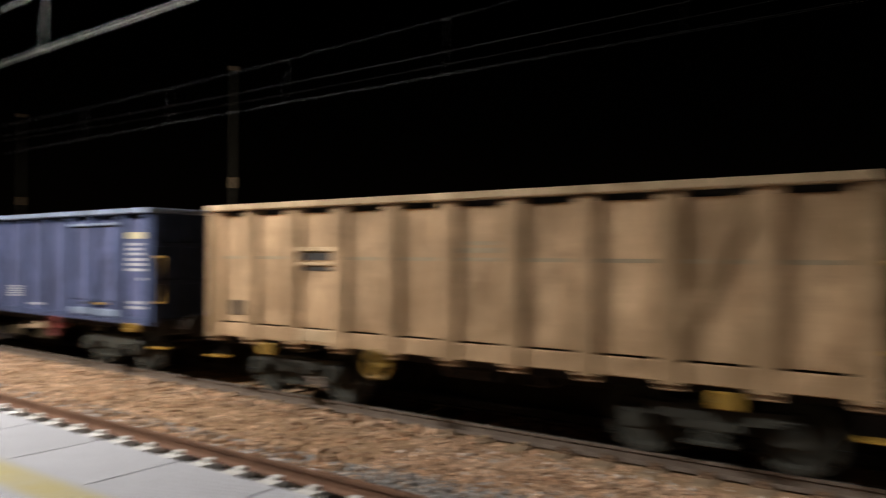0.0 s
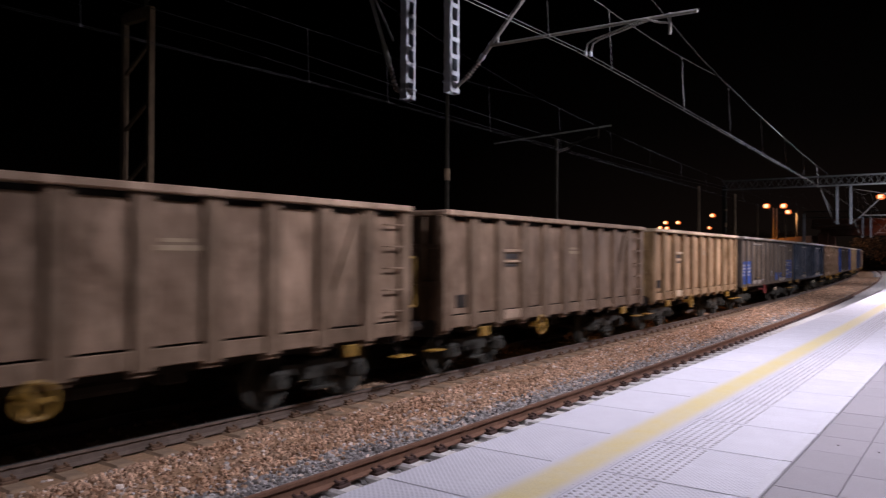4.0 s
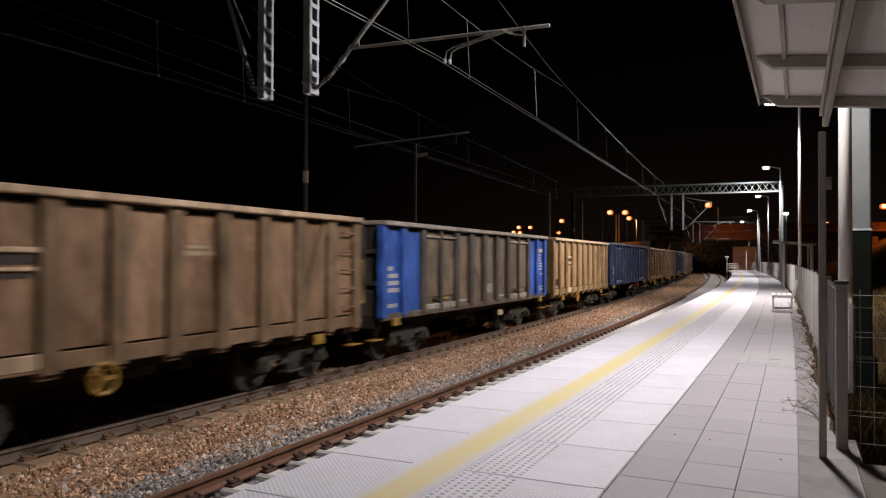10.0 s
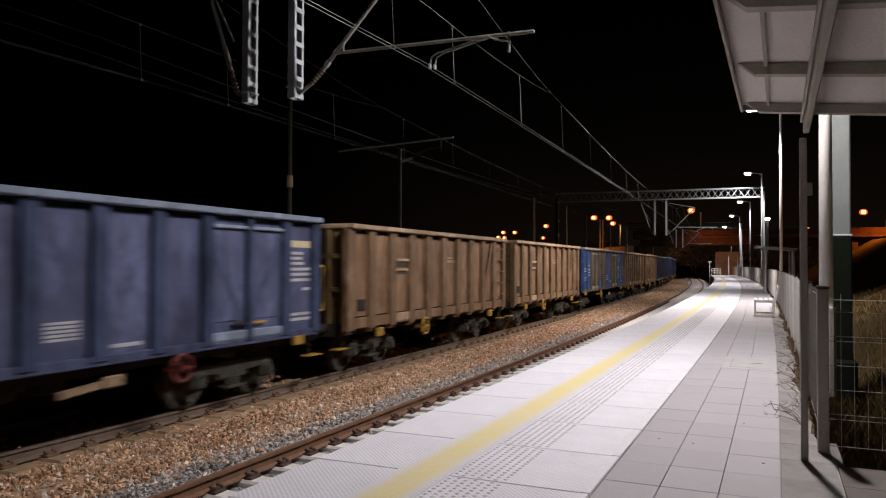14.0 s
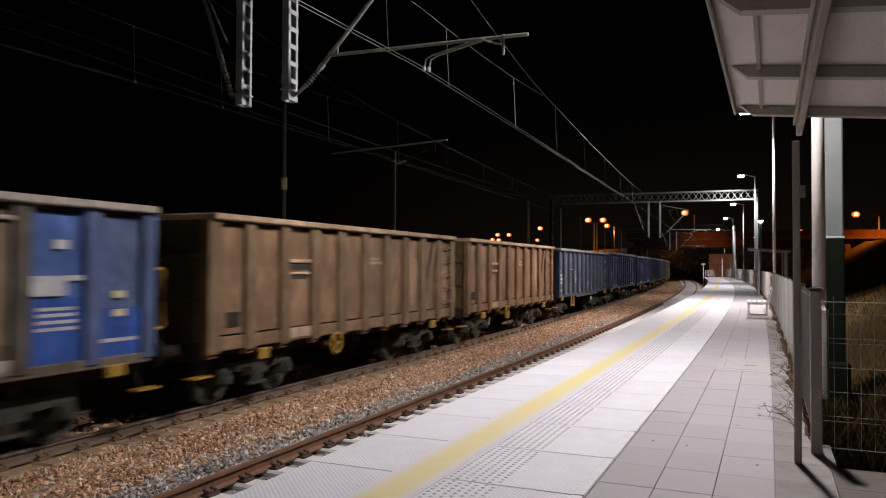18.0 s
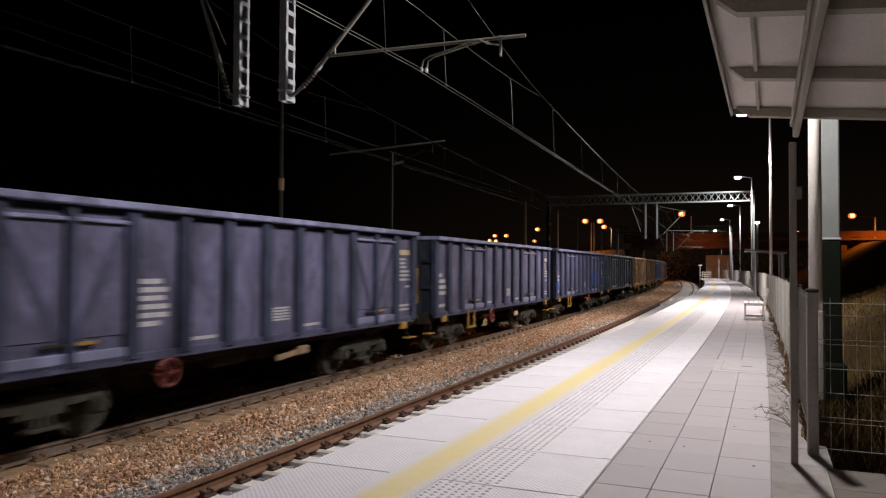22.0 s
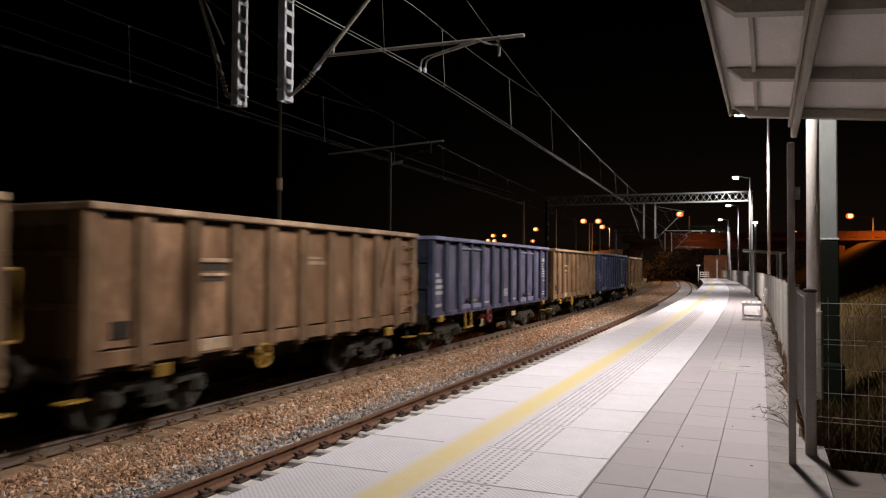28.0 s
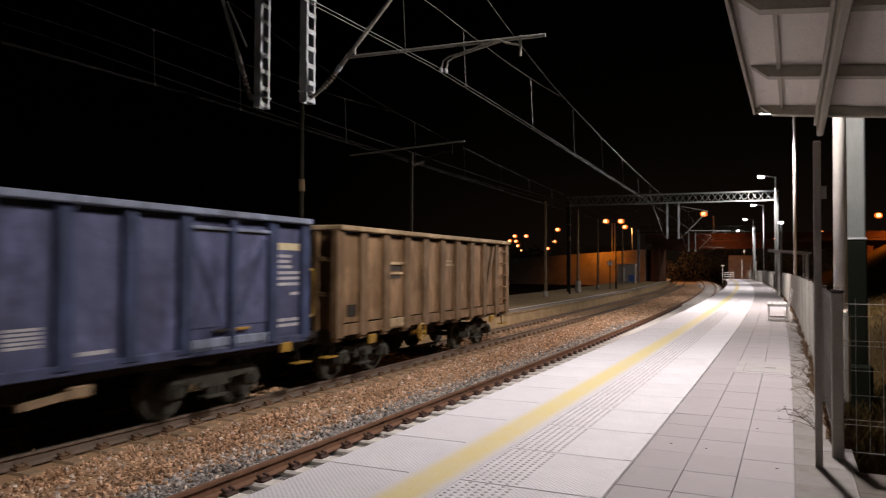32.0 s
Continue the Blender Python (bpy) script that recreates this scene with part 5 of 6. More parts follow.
WS = steps(-60, 170, 2.5)
for c in (-5.25, -9.95):
    # wires of the far track get a darker colour and a thinner gauge
    mat, thin = (WIRE, 1.0) if c > -7 else (DULL_WIRE, 0.45)
    for dn in (-0.055, 0.025):
        wire("contact_wire", c + dn, WS, lambda s: 4.54, "bare copper contact wire over the track", 0.0052 * thin, mat)
    wire("messenger_wire", c + 0.02, steps(-60, 170, 1.2), carrier_z, "sagging carrier wire over the track", 0.007 * thin, mat)
    for mast_s in (10.2, 66.0, 121.8):
        wire("stitch_wire", c - 0.02, [mast_s + d for d in steps(-7.65, 7.65, 1.5)], lambda s, m_=mast_s: stitch_z(abs(s - m_)), "short stitch wire under the carrier at the mast", 0.006 * thin, mat)
    for i in range(-8, 32):
        s = 11.28 + i * 4.03 if i >= 0 else 9.12 + (i + 1) * 4.03
        n, d = c + stagger(s), off_mast(s)
        top = stitch_z(d) if d < 7.65 and s > 0 else carrier_z(s)
        dr = Shape().tube(at(n, s, 4.54), at(n - 0.05, s, top), 0.0042, 5)
        for z, dn in ((4.54, 0), (top, -0.05)):
            dr.box(at(n + dn, s, z), (0.025, 0.04, 0.035))
        tagged(part("dropper", dr, mat), "thin dropper between the overhead wires", "overhead wire", "droppers")
for n, z in ((-14.5, 6.9), (-17.0, 7.4)):
    sh = Shape().line([at(n, s, z - 0.5 * sag(s)) for s in steps(-60, 170, 6)], 0.008)
    tagged(part("feeder_wire", sh, DULL_WIRE), "dim feeder wire beyond the tracks", "overhead wire", "overhead wires")

# old mast with a cantilever across the tracks
om = thing("catenary_mast", "old dim steel mast with a cantilever arm", "mast", group="old masts")
part("pole", Shape().box(at(-12.9, 25.3, 2.3), (0.10, 0.10, 7.2), bevel=0.01), OLD_POLE, om)
rod(om, "arm", at(-14.6, 23.6, 5.65), at(-9.95, 23.4, 5.85), 0.03, TUBE)
rod(om, "stay", at(-12.9, 25.3, 5.3), at(-11.2, 24.4, 5.72), 0.02, OLD_POLE)
rod(om, "drop_bracket", at(-10.4, 23.4, 5.85), at(-10.4, 23.4, 5.45), 0.02, OLD_POLE)
rod(om, "steady_arm", at(-10.4, 23.4, 5.55), at(-11.8, 23.9, 5.42), 0.015, OLD_POLE)
insulator(om, at(-12.8, 25.2, 5.4), at(-12.2, 24.9, 5.45))
for n, s, h_ in ((-13.0, 18.2, 8.2), (-20.4, 8.0, 8.9), (-16.0, -20.3, 8.9), (-15.0, 60.0, 6.2), (-14.0, 78.0, 6.0), (-16, -36, 9)):
    pl = thing("lamp_post", "slim dim post beyond the opposite platform", "post", along(n, s, -1.2), group="dim posts")
    part("pole", Shape().tube((0, 0, 0), (0, 0, h_), 0.09, 10, 0.05), OLD_POLE, pl)
    part("band", Shape().tube((0, 0, 4.95), (0, 0, 5.3), 0.095, 10), RUSTY_LIT_MAST, pl)
    part("cap", Shape().tube((0, 0, h_), (0, 0, h_ + 0.14), 0.11, 10), RUSTY_LIT_MAST, pl)
    part("collar", Shape().tube((0, 0, 0), (0, 0, 0.5), 0.14, 10), CONCRETE, pl)

# ---- platform lamps ----
def platform_lamp(s, z, n=0.48, r=0.065, paint=LAMP_POLE, swing=0.0, out=1.05):
    w = thing("platform_lamp", "tall grey lamp post with a lit white lamp head", "street lamp", along(n, s, 0, swing), group="platform lamps")
    part("pole", Shape().tube((0, 0, -1.35), (0, 0, z - 0.05), r, 12, r * 0.7), paint, w, smooth=True)
    part("base_collar", Shape().tube((0, 0, -0.4), (0, 0, 0.9), r + 0.02, 12), paint, w)
    part("arm", Shape().tube((0, 0, z - 0.12), (0.3 - out, 0, z + 0.05), 0.03, 8), LAMP_POLE, w)
    h = part("lamp_head", Shape().box((-out, 0, z + 0.06), (0.62, 0.26, 0.09), bevel=0.03), GREY_PAINT, w)
    # lens built larger than life, its extra size stands for glare
    part("lens", Shape().box((-out, 0, z - 0.05), (0.46, 0.27, 0.17), bevel=0.06), LAMP_GLOW, h, "glowing white lens")
    return w


for s, z in zip(LAMP_S, LAMP_Z):
    if s == 11.0:
        platform_lamp(12.4, z, 0.676, 0.106, WHITE_POLE, 45, 1.95)
    else:
        platform_lamp(s, z)
small = thing("platform_lamp", "shorter lamp post with a lit white lamp head", "street lamp", along(0.45, 53), group="platform lamps")
part("pole", Shape().tube((0, 0, -0.4), (0, 0, 4.5), 0.07, 10), LAMP_POLE, small)
part("lens", Shape().box((0, 0, 4.55), (0.28, 0.28, 0.12), bevel=0.04), LAMP_GLOW, small, "glowing white lens")

# ---- fence ----
FENCE_H = 1.30


BORDER_WIRE = Shape().line([(0, 0.04, 0.06), (0, 0.04, 1.26), (0, 2.46, 1.26), (0, 2.46, 0.06), (0, 0.04, 0.06)], 0.0028, 4).mesh("fence_panel", FENCE_STEEL)
UPRIGHT = Shape().box((0, 0, FENCE_H / 2 + 0.03), (0.004, 0.004, FENCE_H - 0.04)).mesh("upright_wire", FENCE_STEEL)
CROSS = Shape().box((0.005, 1.25, 0), (0.005, 2.44, 0.0045)).mesh("cross_wire", FENCE_STEEL)
CROSS_Z = (0.28, 0.32, 0.52, 0.72, 0.92, 0.96, 1.16)
MESH_WIRES = Shape()
for i in range(1, 25):
    MESH_WIRES.box((0, 0.04 + i * 0.0968, FENCE_H / 2 + 0.03), (0.0045, 0.0045, FENCE_H - 0.04))
for z in CROSS_Z:
    MESH_WIRES.box((0.01, 1.25, z), (0.007, 2.44, 0.007))
MESH_WIRES = MESH_WIRES.mesh("wire_mesh", FENCE_STEEL)
POST_MESH = Shape().box((0, 0, FENCE_H / 2 - 0.2), (0.06, 0.06, FENCE_H + 0.44), bevel=0.006).mesh("fence_post", GREY_PAINT)
CAP_MESH = Shape().box((0, 0, FENCE_H + 0.03), (0.066, 0.066, 0.02), bevel=0.004).mesh("post_cap", DARK_STEEL)
fence = thing("mesh_fence", "grey welded mesh fence along the platform's back", "fence")


def fence_panel(m, single):
    p_ = part("fence_panel", BORDER_WIRE, None, fence, m=m)
    part("fence_post", POST_MESH, None, p_)
    part("post_cap", CAP_MESH, None, p_)
    if not single:
        tagged(part("wire_mesh", MESH_WIRES, None, p_), kind="stuff")
        return
    for k in range(1, 25):
        part("upright_wire", UPRIGHT, None, p_, m=pose(0, 0.04 + k * 0.0968, 0))
    for z in CROSS_Z:
        part("cross_wire", CROSS, None, p_, m=pose(0, 0, z))


for i in range(52):
    fence_panel(along(0.33, 6.9 + i * 2.52, 0), i < 7)
q = at(0.33, 6.9)
for i in range(3):
    fence_panel(pose(q.x + i * 2.52, q.y + 0.03, -0.02, 0, 0, -90), i < 2)
corner = thing("fence_corner_post", "thick grey square corner post of the fence with a dark cap", "fence post", along(0.33, 6.86))
part("post", Shape().box((0, 0, 0.5), (0.086, 0.086, 1.66), bevel=0.008), GREY_PAINT, corner)
part("cap", Shape().box((0, 0, 1.345), (0.10, 0.10, 0.03), bevel=0.008), DARK_STEEL, corner)

# dry soil and leaf dust gathered along the fence's foot
soil, rng_s = Shape(), random.Random(11)
line_s = steps(7.5, 75, 0.28)
for s in line_s:
    edge = 0.27 - 0.07 * rng_s.random() ** 2 - 0.03 * math.sin(s * 1.3)
    soil.v += [tuple(at(edge, s, 0.003)), tuple(at(edge + 0.07, s, 0.016 + 0.012 * rng_s.random())), tuple(at(0.47, s, 0.012 + 0.02 * rng_s.random()))]
for i in range(len(line_s) - 1):
    soil.f += [(3 * i, 3 * i + 1, 3 * i + 4, 3 * i + 3), (3 * i + 1, 3 * i + 2, 3 * i + 5, 3 * i + 4)]
tagged(part("soil_strip", soil, SOIL), "dry brown soil gathered along the fence's foot", "soil", kind="structure")

# matted dry grass between the pavers and the fence
tufts, rng_g = Shape(), np.random.default_rng(21)
for i in range(15000):
    s, n = 7.2 + 50 * rng_g.uniform() ** 1.7, 0.30 + 0.17 * rng_g.uniform() ** 0.8
    p, a, h_ = at(n, s, 0.0), rng_g.uniform(0, 6.28), rng_g.uniform(0.03, 0.07 + 0.9 * max(0, n - 0.30) * min(1, (s - 6.8) / 3))
    d = Vector((math.cos(a), math.sin(a), 0)) * (0.0012 + 0.0001 * s)
    tip = p + Vector((rng_g.uniform(-0.7, 0.5) * h_, rng_g.uniform(-0.6, 0.6) * h_, h_))
    tufts.add([p - d, p + d, (p + tip) / 2 + Vector((0, 0, h_ * 0.15)), tip], [(0, 1, 2), (0, 2, 3)])
tagged(part("fence_grass", tufts, FOOT_GRASS), "matted dry brown grass along the fence's foot", "grass", kind="stuff")

# ---- shelter at the camera ----
sh_ = thing("platform_shelter", "open steel shelter with a pale sheet roof", "shelter", along(0, 3.2))
ROOF_Z = 2.732


def sloped(shape):
    """The roof falls towards its back."""
    shape.v = [(x, y, z - 0.10 * (x + 0.28)) for x, y, z in shape.v]
    return shape


sheet = Shape().box((1.16, -0.9, ROOF_Z + 0.10), (2.84, 8.2, 0.04))
part("roof_sheet", sloped(sheet), ROOF, sh_)
part("front_flashing", Shape().box((-0.268, -0.9, ROOF_Z + 0.085), (0.02, 8.22, 0.13), bevel=0.004), BEAM, sh_)
part("end_flashing", sloped(Shape().box((1.15, 3.21, ROOF_Z + 0.085), (2.86, 0.02, 0.10), bevel=0.004)), BEAM, sh_)
for y in (3.12, 1.87, 0.55, -0.75, -2.0, -3.3, -4.6):
    b = Shape()
    prof = [(-0.232, 0.075), (-0.135, 0.005), (2.5, 0.005), (2.5, 0.075)]
    vs = [(a, y - 0.04, ROOF_Z + z) for a, z in prof] + [(a, y + 0.04, ROOF_Z + z) for a, z in prof]
    b.add(vs, [(0, 1, 2, 3), (7, 6, 5, 4), (0, 4, 5, 1), (1, 5, 6, 2), (2, 6, 7, 3), (3, 7, 4, 0)])
    part("rafter", sloped(b), BEAM, sh_)
part("front_purlin", Shape().box((-0.072, -0.9, ROOF_Z + 0.046), (0.022, 8.1, 0.035)), BEAM, sh_)
part("front_beam", Shape().box((0.20, -0.75, 2.625), (0.045, 8.14, 0.115), bevel=0.008), BEAM, sh_)
part("beam_shoe", Shape().box((0.165, -0.75, 2.662), (0.018, 8.0, 0.04), bevel=0.004), BEAM, sh_)
for y in (3.27, -4.8):
    part("post", Shape().box((0.175, y, 1.26), (0.054, 0.054, 2.524), bevel=0.006), GREY_PAINT, sh_)
    part("back_post", Shape().box((2.3, y - 0.1, 1.36), (0.07, 0.07, 2.72), bevel=0.006), GREY_PAINT, sh_)
part("bracket_plate", Shape().box((0.215, 3.27, 2.12), (0.05, 0.01, 0.10)), GREY_PAINT, sh_)

# ---- the platform's far end: white barrier, marker and slim posts ----
eb = thing("end_barrier", "white railing across the platform's far end", "railing", along(-3.15, 120.0))
for i in range(4):
    part("post", Shape().box((i * 0.42, 0, 0.5), (0.06, 0.06, 1.0), bevel=0.008), WHITE_POLE, eb)
for z in (0.35, 0.65, 0.97):
    part("rail", Shape().box((0.63, -0.035, z), (1.32, 0.02, 0.10), bevel=0.006), WHITE_POLE, eb)
mk = thing("track_marker", "white plate on a slim post at the platform's end", "marker", along(-3.45, 119.0, -0.02))
part("post", Shape().tube((0, 0, -1.2), (0, 0, 2.0), 0.05, 8), WHITE_POLE, mk)
part("plate", Shape().box((0, -0.06, 2.02), (0.55, 0.04, 0.16), bevel=0.01), WHITE_POLE, mk)
for n, s, h_ in ((-0.75, 119.5, 2.8), (0.1, 112.0, 2.9), (0.1, 100.0, 2.5)):
    pl = thing("slim_post", "slim white post near the platform's far end", "post", along(n, s), group="slim white posts")
    part("pole", Shape().tube((0, 0, -0.02), (0, 0, h_), 0.055, 8), WHITE_POLE, pl)
    part("cap", Shape().tube((0, 0, h_), (0, 0, h_ + 0.05), 0.07, 8), GREY_PAINT, pl)

# ---- second shelter, bench, weeds ----
s2 = thing("far_shelter", "small bus-stop-like shelter with a flat roof by the fence", "shelter", along(0.6, 47.0))
part("roof", Shape().box((0.1, 1.0, 2.52), (2.2, 4.0, 0.10), m=pose(0, 0, 0, 0, 5, 0).to_3x3(), bevel=0.02), LAMP_POLE, s2)
for xx in (-0.45, 0.95):
    for yy in (-0.6, 2.6):
        part("post", Shape().box((xx, yy, 0.74), (0.08, 0.08, 3.5), bevel=0.008), WHITE_POLE, s2)
part("end_wall", Shape().box((1.05, 1.0, 1.4), (0.05, 3.2, 1.9), bevel=0.008), LAMP_POLE, s2)

bench = thing("platform_bench", "white slatted platform bench with a metal frame", "bench", along(-0.22, 24.2))
for i in range(4):
    part("seat_slat", Shape().box((-0.22 + i * 0.145, 0.75, 0.47), (0.115, 1.6, 0.045), bevel=0.01), WOOD, bench)
for i in range(2):
    part("back_slat", Shape().box((0.36 + i * 0.03, 0.75, 0.66 + i * 0.17), (0.03, 1.6, 0.12), m=pose(0, 0, 0, 0, 8, 0).to_3x3(), bevel=0.01), WOOD, bench)
for y in (0.02, 1.46):
    leg = Shape().box((-0.24, y, 0.22), (0.05, 0.06, 0.44), bevel=0.008).box((0.28, y, 0.22), (0.05, 0.06, 0.44), bevel=0.008)
    leg.box((0.02, y, 0.03), (0.56, 0.06, 0.06), bevel=0.008).box((0.02, y, 0.43), (0.56, 0.06, 0.04), bevel=0.008)
    leg.bar((0.30, y, 0.40), (0.42, y, 0.92), 0.05, 0.05)
    part("leg_frame", leg, WOOD, bench)


def weed(s, n, height, seed, lean):
    rng = random.Random(seed)
    w = thing("dry_weed", "withered brown weed growing at the fence foot", "weed", along(n, s, 0), group="dry weeds")
    stem, heads = Shape(), Shape()
    for i in range(5):
        p = Vector((rng.uniform(-0.05, 0.05), rng.uniform(-0.25, 0.25), 0))
        d = Vector((lean + rng.uniform(-0.35, 0.25), rng.uniform(-0.4, 0.4), rng.uniform(0.5, 1.1)))
        for k in range(5):
            q = p + d * (height / 5) * rng.uniform(0.7, 1.2)
            stem.tube(p, q, 0.0032 - 0.0005 * k, 4, caps=False)
            if k > 1:
                e = q + Vector((rng.uniform(-1, 1), rng.uniform(-1, 1), rng.uniform(-0.2, 0.8))) * 0.10
                stem.tube(q, e, 0.0025, 3, caps=False)
                for _ in range(3):
                    o = e + Vector((rng.uniform(-1, 1), rng.uniform(-1, 1), rng.uniform(-1, 1))) * 0.02
                    heads.add([o, o + Vector((0.009, 0.004, 0.006)), o + Vector((0.002, 0.009, 0.009))], [(0, 1, 2)])
            d += Vector((rng.uniform(-0.25, 0.15), rng.uniform(-0.2, 0.2), -0.18))
            p = q
    tagged(part("stalk", stem, WEED, w), kind="stuff")
    tagged(part("seed_head", heads, WEED, w), kind="stuff")


for i, (s, n, h_, lean) in enumerate(((8.0, 0.22, 0.34, -0.8), (8.9, 0.26, 0.2, -0.4), (9.9, 0.25, 0.35, -0.3), (10.8, 0.26, 0.5, -0.3), (11.7, 0.27, 0.55, -0.25), (12.8, 0.28, 0.5, -0.2), (14.0, 0.28, 0.4, -0.2),
                                      (15.4, 0.28, 0.65, -0.2), (17.0, 0.28, 0.5, -0.2), (19.0, 0.28, 0.5, -0.2))):
    weed(s, n, 0.72 * h_, 30 + i, lean)
litter = Shape()
for i in range(22):
    s = random.uniform(4, 22)
    litter.box(at(random.uniform(-1.0, 0.3) if i % 3 else random.uniform(-2.6, 0.2), s, 0.006), (random.uniform(0.008, 0.026), random.uniform(0.005, 0.010), 0.003), m=pose(0, 0, 0, 0, 0, random.uniform(0, 180)).to_3x3())
tagged(part("dry_leaves", litter, WEED), "few dry leaves and specks on the pavers", "litter", kind="stuff")

# ---- embankment behind the fence ----
def bank_z(n, s):
    """The bank climbs away from the fence; farther on it becomes the road's approach to the bridge."""
    u, w = min(1, max(0, (s - 30) / 27)), min(1, max(0, (s - 50) / 45))
    near_ = max(0, n - 1.3) * 0.52 * min(1, (s - 4) / 14) * (1 - u * u * (3 - 2 * u))
    return -0.92 + max(near_, min(6.3, max(0, n - 8.1) * 0.585) * w * w * (3 - 2 * w))


bank, rows_n = Shape(), [0.46, 1.3, 2.0, 4.0, 6.5, 8.1, 12.0, 15.0, 18.8, 24.0, 40.0]
ss = steps(6.2, 130, 3)
for s in ss:
    for n in rows_n:
        bank.v.append(tuple(at(n, s, -0.03 + bank_z(n, s) + 0.06 * math.sin(s * 0.9 + n * 2))))
for i in range(len(ss) - 1):
    for j in range(len(rows_n) - 1):
        k = i * len(rows_n) + j
        bank.f.append((k, k + 1, k + 1 + len(rows_n), k + len(rows_n)))
tagged(part("embankment", bank, BANK), "grassy bank rising behind the fence", "embankment", kind="structure")
rng = np.random.default_rng(5)
blades = Shape()
for i in range(26000):
    s, n = 6.75 + 9 * rng.uniform() ** 1.3, 0.5 + 3.6 * rng.uniform() ** 1.2
    p, a, h_ = at(n, s, -0.06 + bank_z(n, s)), rng.uniform(0, 6.28), rng.uniform(0.12, 0.5)
    d = Vector((math.cos(a), math.sin(a), 0)) * 0.0032
    tip = p + Vector((rng.uniform(-0.5, 0.5) * h_, rng.uniform(-0.5, 0.5) * h_, h_))
    blades.add([p - d, p + d, (p + tip) / 2 + Vector((0, 0, h_ * 0.12)) + d * 0.8, tip], [(0, 1, 2), (0, 2, 3)])
for i in range(42000):
    s = 6.6 + 46 * rng.uniform() ** 1.8
    n = 0.5 + 11 * rng.uniform() ** 1.4
    z = -0.05 + bank_z(n, s)
    p, a, h_ = at(n, s, z), rng.uniform(0, 6.28), rng.uniform(0.03, 0.09 + 0.022 * min(10, s - 6))
    d, w_ = Vector((math.cos(a), math.sin(a), 0)), 0.0008 + 0.00008 * s
    tip = p + Vector((rng.uniform(-0.45, 0.45) * h_, rng.uniform(-0.45, 0.45) * h_, h_))
    blades.add([p - d * w_, p + d * w_, (p + tip) / 2 + Vector((0, 0, h_ * 0.12)) + d * w_ * 0.8, tip], [(0, 1, 2), (0, 2, 3)])
tagged(part("dry_grass", blades, GRASS), "long dry brown grass on the bank", "grass", kind="stuff")

# ---- road bridge, ramp and lamps in the distance ----
br = thing("road_bridge", "road bridge over the tracks lit orange by sodium lamps", "bridge")
part("deck", Shape().box((1, 127, 5.90), (46, 8, 0.40), bevel=0.05), BRIDGE_PAINT, br)
for y in (124.6, 127, 129.4):
    part("girder", Shape().box((1, y, 5.19), (44, 0.5, 1.02), bevel=0.03), BRIDGE_PAINT, br)
part("parapet", Shape().box((1, 123.1, 6.22), (46, 0.12, 0.12)).box((1, 123.1, 7.02), (46, 0.10, 0.10)), BRIDGE_PAINT, br)
for i in range(32):
    part("parapet_post", Shape().box((-21.5 + i * 1.45, 123.1, 6.55), (0.10, 0.10, 1.0)), BRIDGE_PAINT, br)
part("parapet_mesh", Shape().box((1, 123.14, 6.62), (46, 0.02, 0.74)), BRIDGE_RAIL, br)
for x in (-20.5, 9.5):
    part("pier", Shape().box((x, 127, 1.85), (1.4, 7, 6.3), bevel=0.1), BRIDGE_PAINT, br)
part("side_wall", Shape().box((-7.7, 129.5, 1.2), (4.2, 1.0, 5.0), bevel=0.05), CONCRETE, br)
part("abutment", Shape().box((23.4, 126.8, 2.2), (5.0, 7.6, 7.0), bevel=0.1), BRIDGE_PAINT, br)
ramp = Shape()
vs = [(-22, 123.2, -1.3), (-22, 123.2, 4.65), (-38, 123.2, 3.57), (-80, 123.2, 0.9), (-80, 123.2, -1.3)]
ramp.add(vs + [(a, b + 8, c_) for a, b, c_ in vs], [(0, 1, 2, 3, 4), (9, 8, 7, 6, 5), (0, 5, 6, 1), (1, 6, 7, 2), (2, 7, 8, 3), (3, 8, 9, 4)])
tagged(part("bridge_ramp", ramp, WALL_PLASTER), "plastered ramp wall lit orange beside the bridge", "retaining wall", kind="structure")


def sodium_lamp(x, y, z, arm=1.2, foot=3.0, paint=OLD_POLE):
    w = thing("sodium_street_lamp", "street lamp glowing orange on a tall pole", "street lamp", pose(x, y, 0), group="orange street lamps")
    part("pole", Shape().tube((arm, 0.2, foot), (arm, 0.2, z - 0.3), 0.14, 8, 0.09), paint, w)
    part("arm", Shape().tube((arm, 0.2, z - 0.35), (0, 0, z + 0.1), 0.06, 6), OLD_POLE, w)
    # oversized glowing bowl that stands for the orange glare around the burner
    bowl = Shape()
    for i, (a0, r0) in enumerate(((-0.52, 0.20), (-0.31, 0.38), (0.0, 0.43), (0.31, 0.38))):
        a1, r1 = ((-0.31, 0.38), (0.0, 0.43), (0.31, 0.38), (0.52, 0.20))[i]
        bowl.tube((a0, 0, z), (a1, 0, z), r0, 12, r1)
    gl = part("lamp_glass", bowl, SODIUM_GLOW, w, "orange glare of the lamp, built as an oversized bowl")
    part("burner", Shape().tube((-0.26, -0.38, z), (0.26, -0.38, z), 0.25, 12), SODIUM_CORE, gl, "white-hot burner")


def by_angle(deg, dist, up):
    """A place in a direction (degrees to the left of straight ahead), at a distance, so many degrees up."""
    return -dist * math.sin(radians(deg)), dist * math.cos(radians(deg)), EYE + dist * math.tan(radians(up))


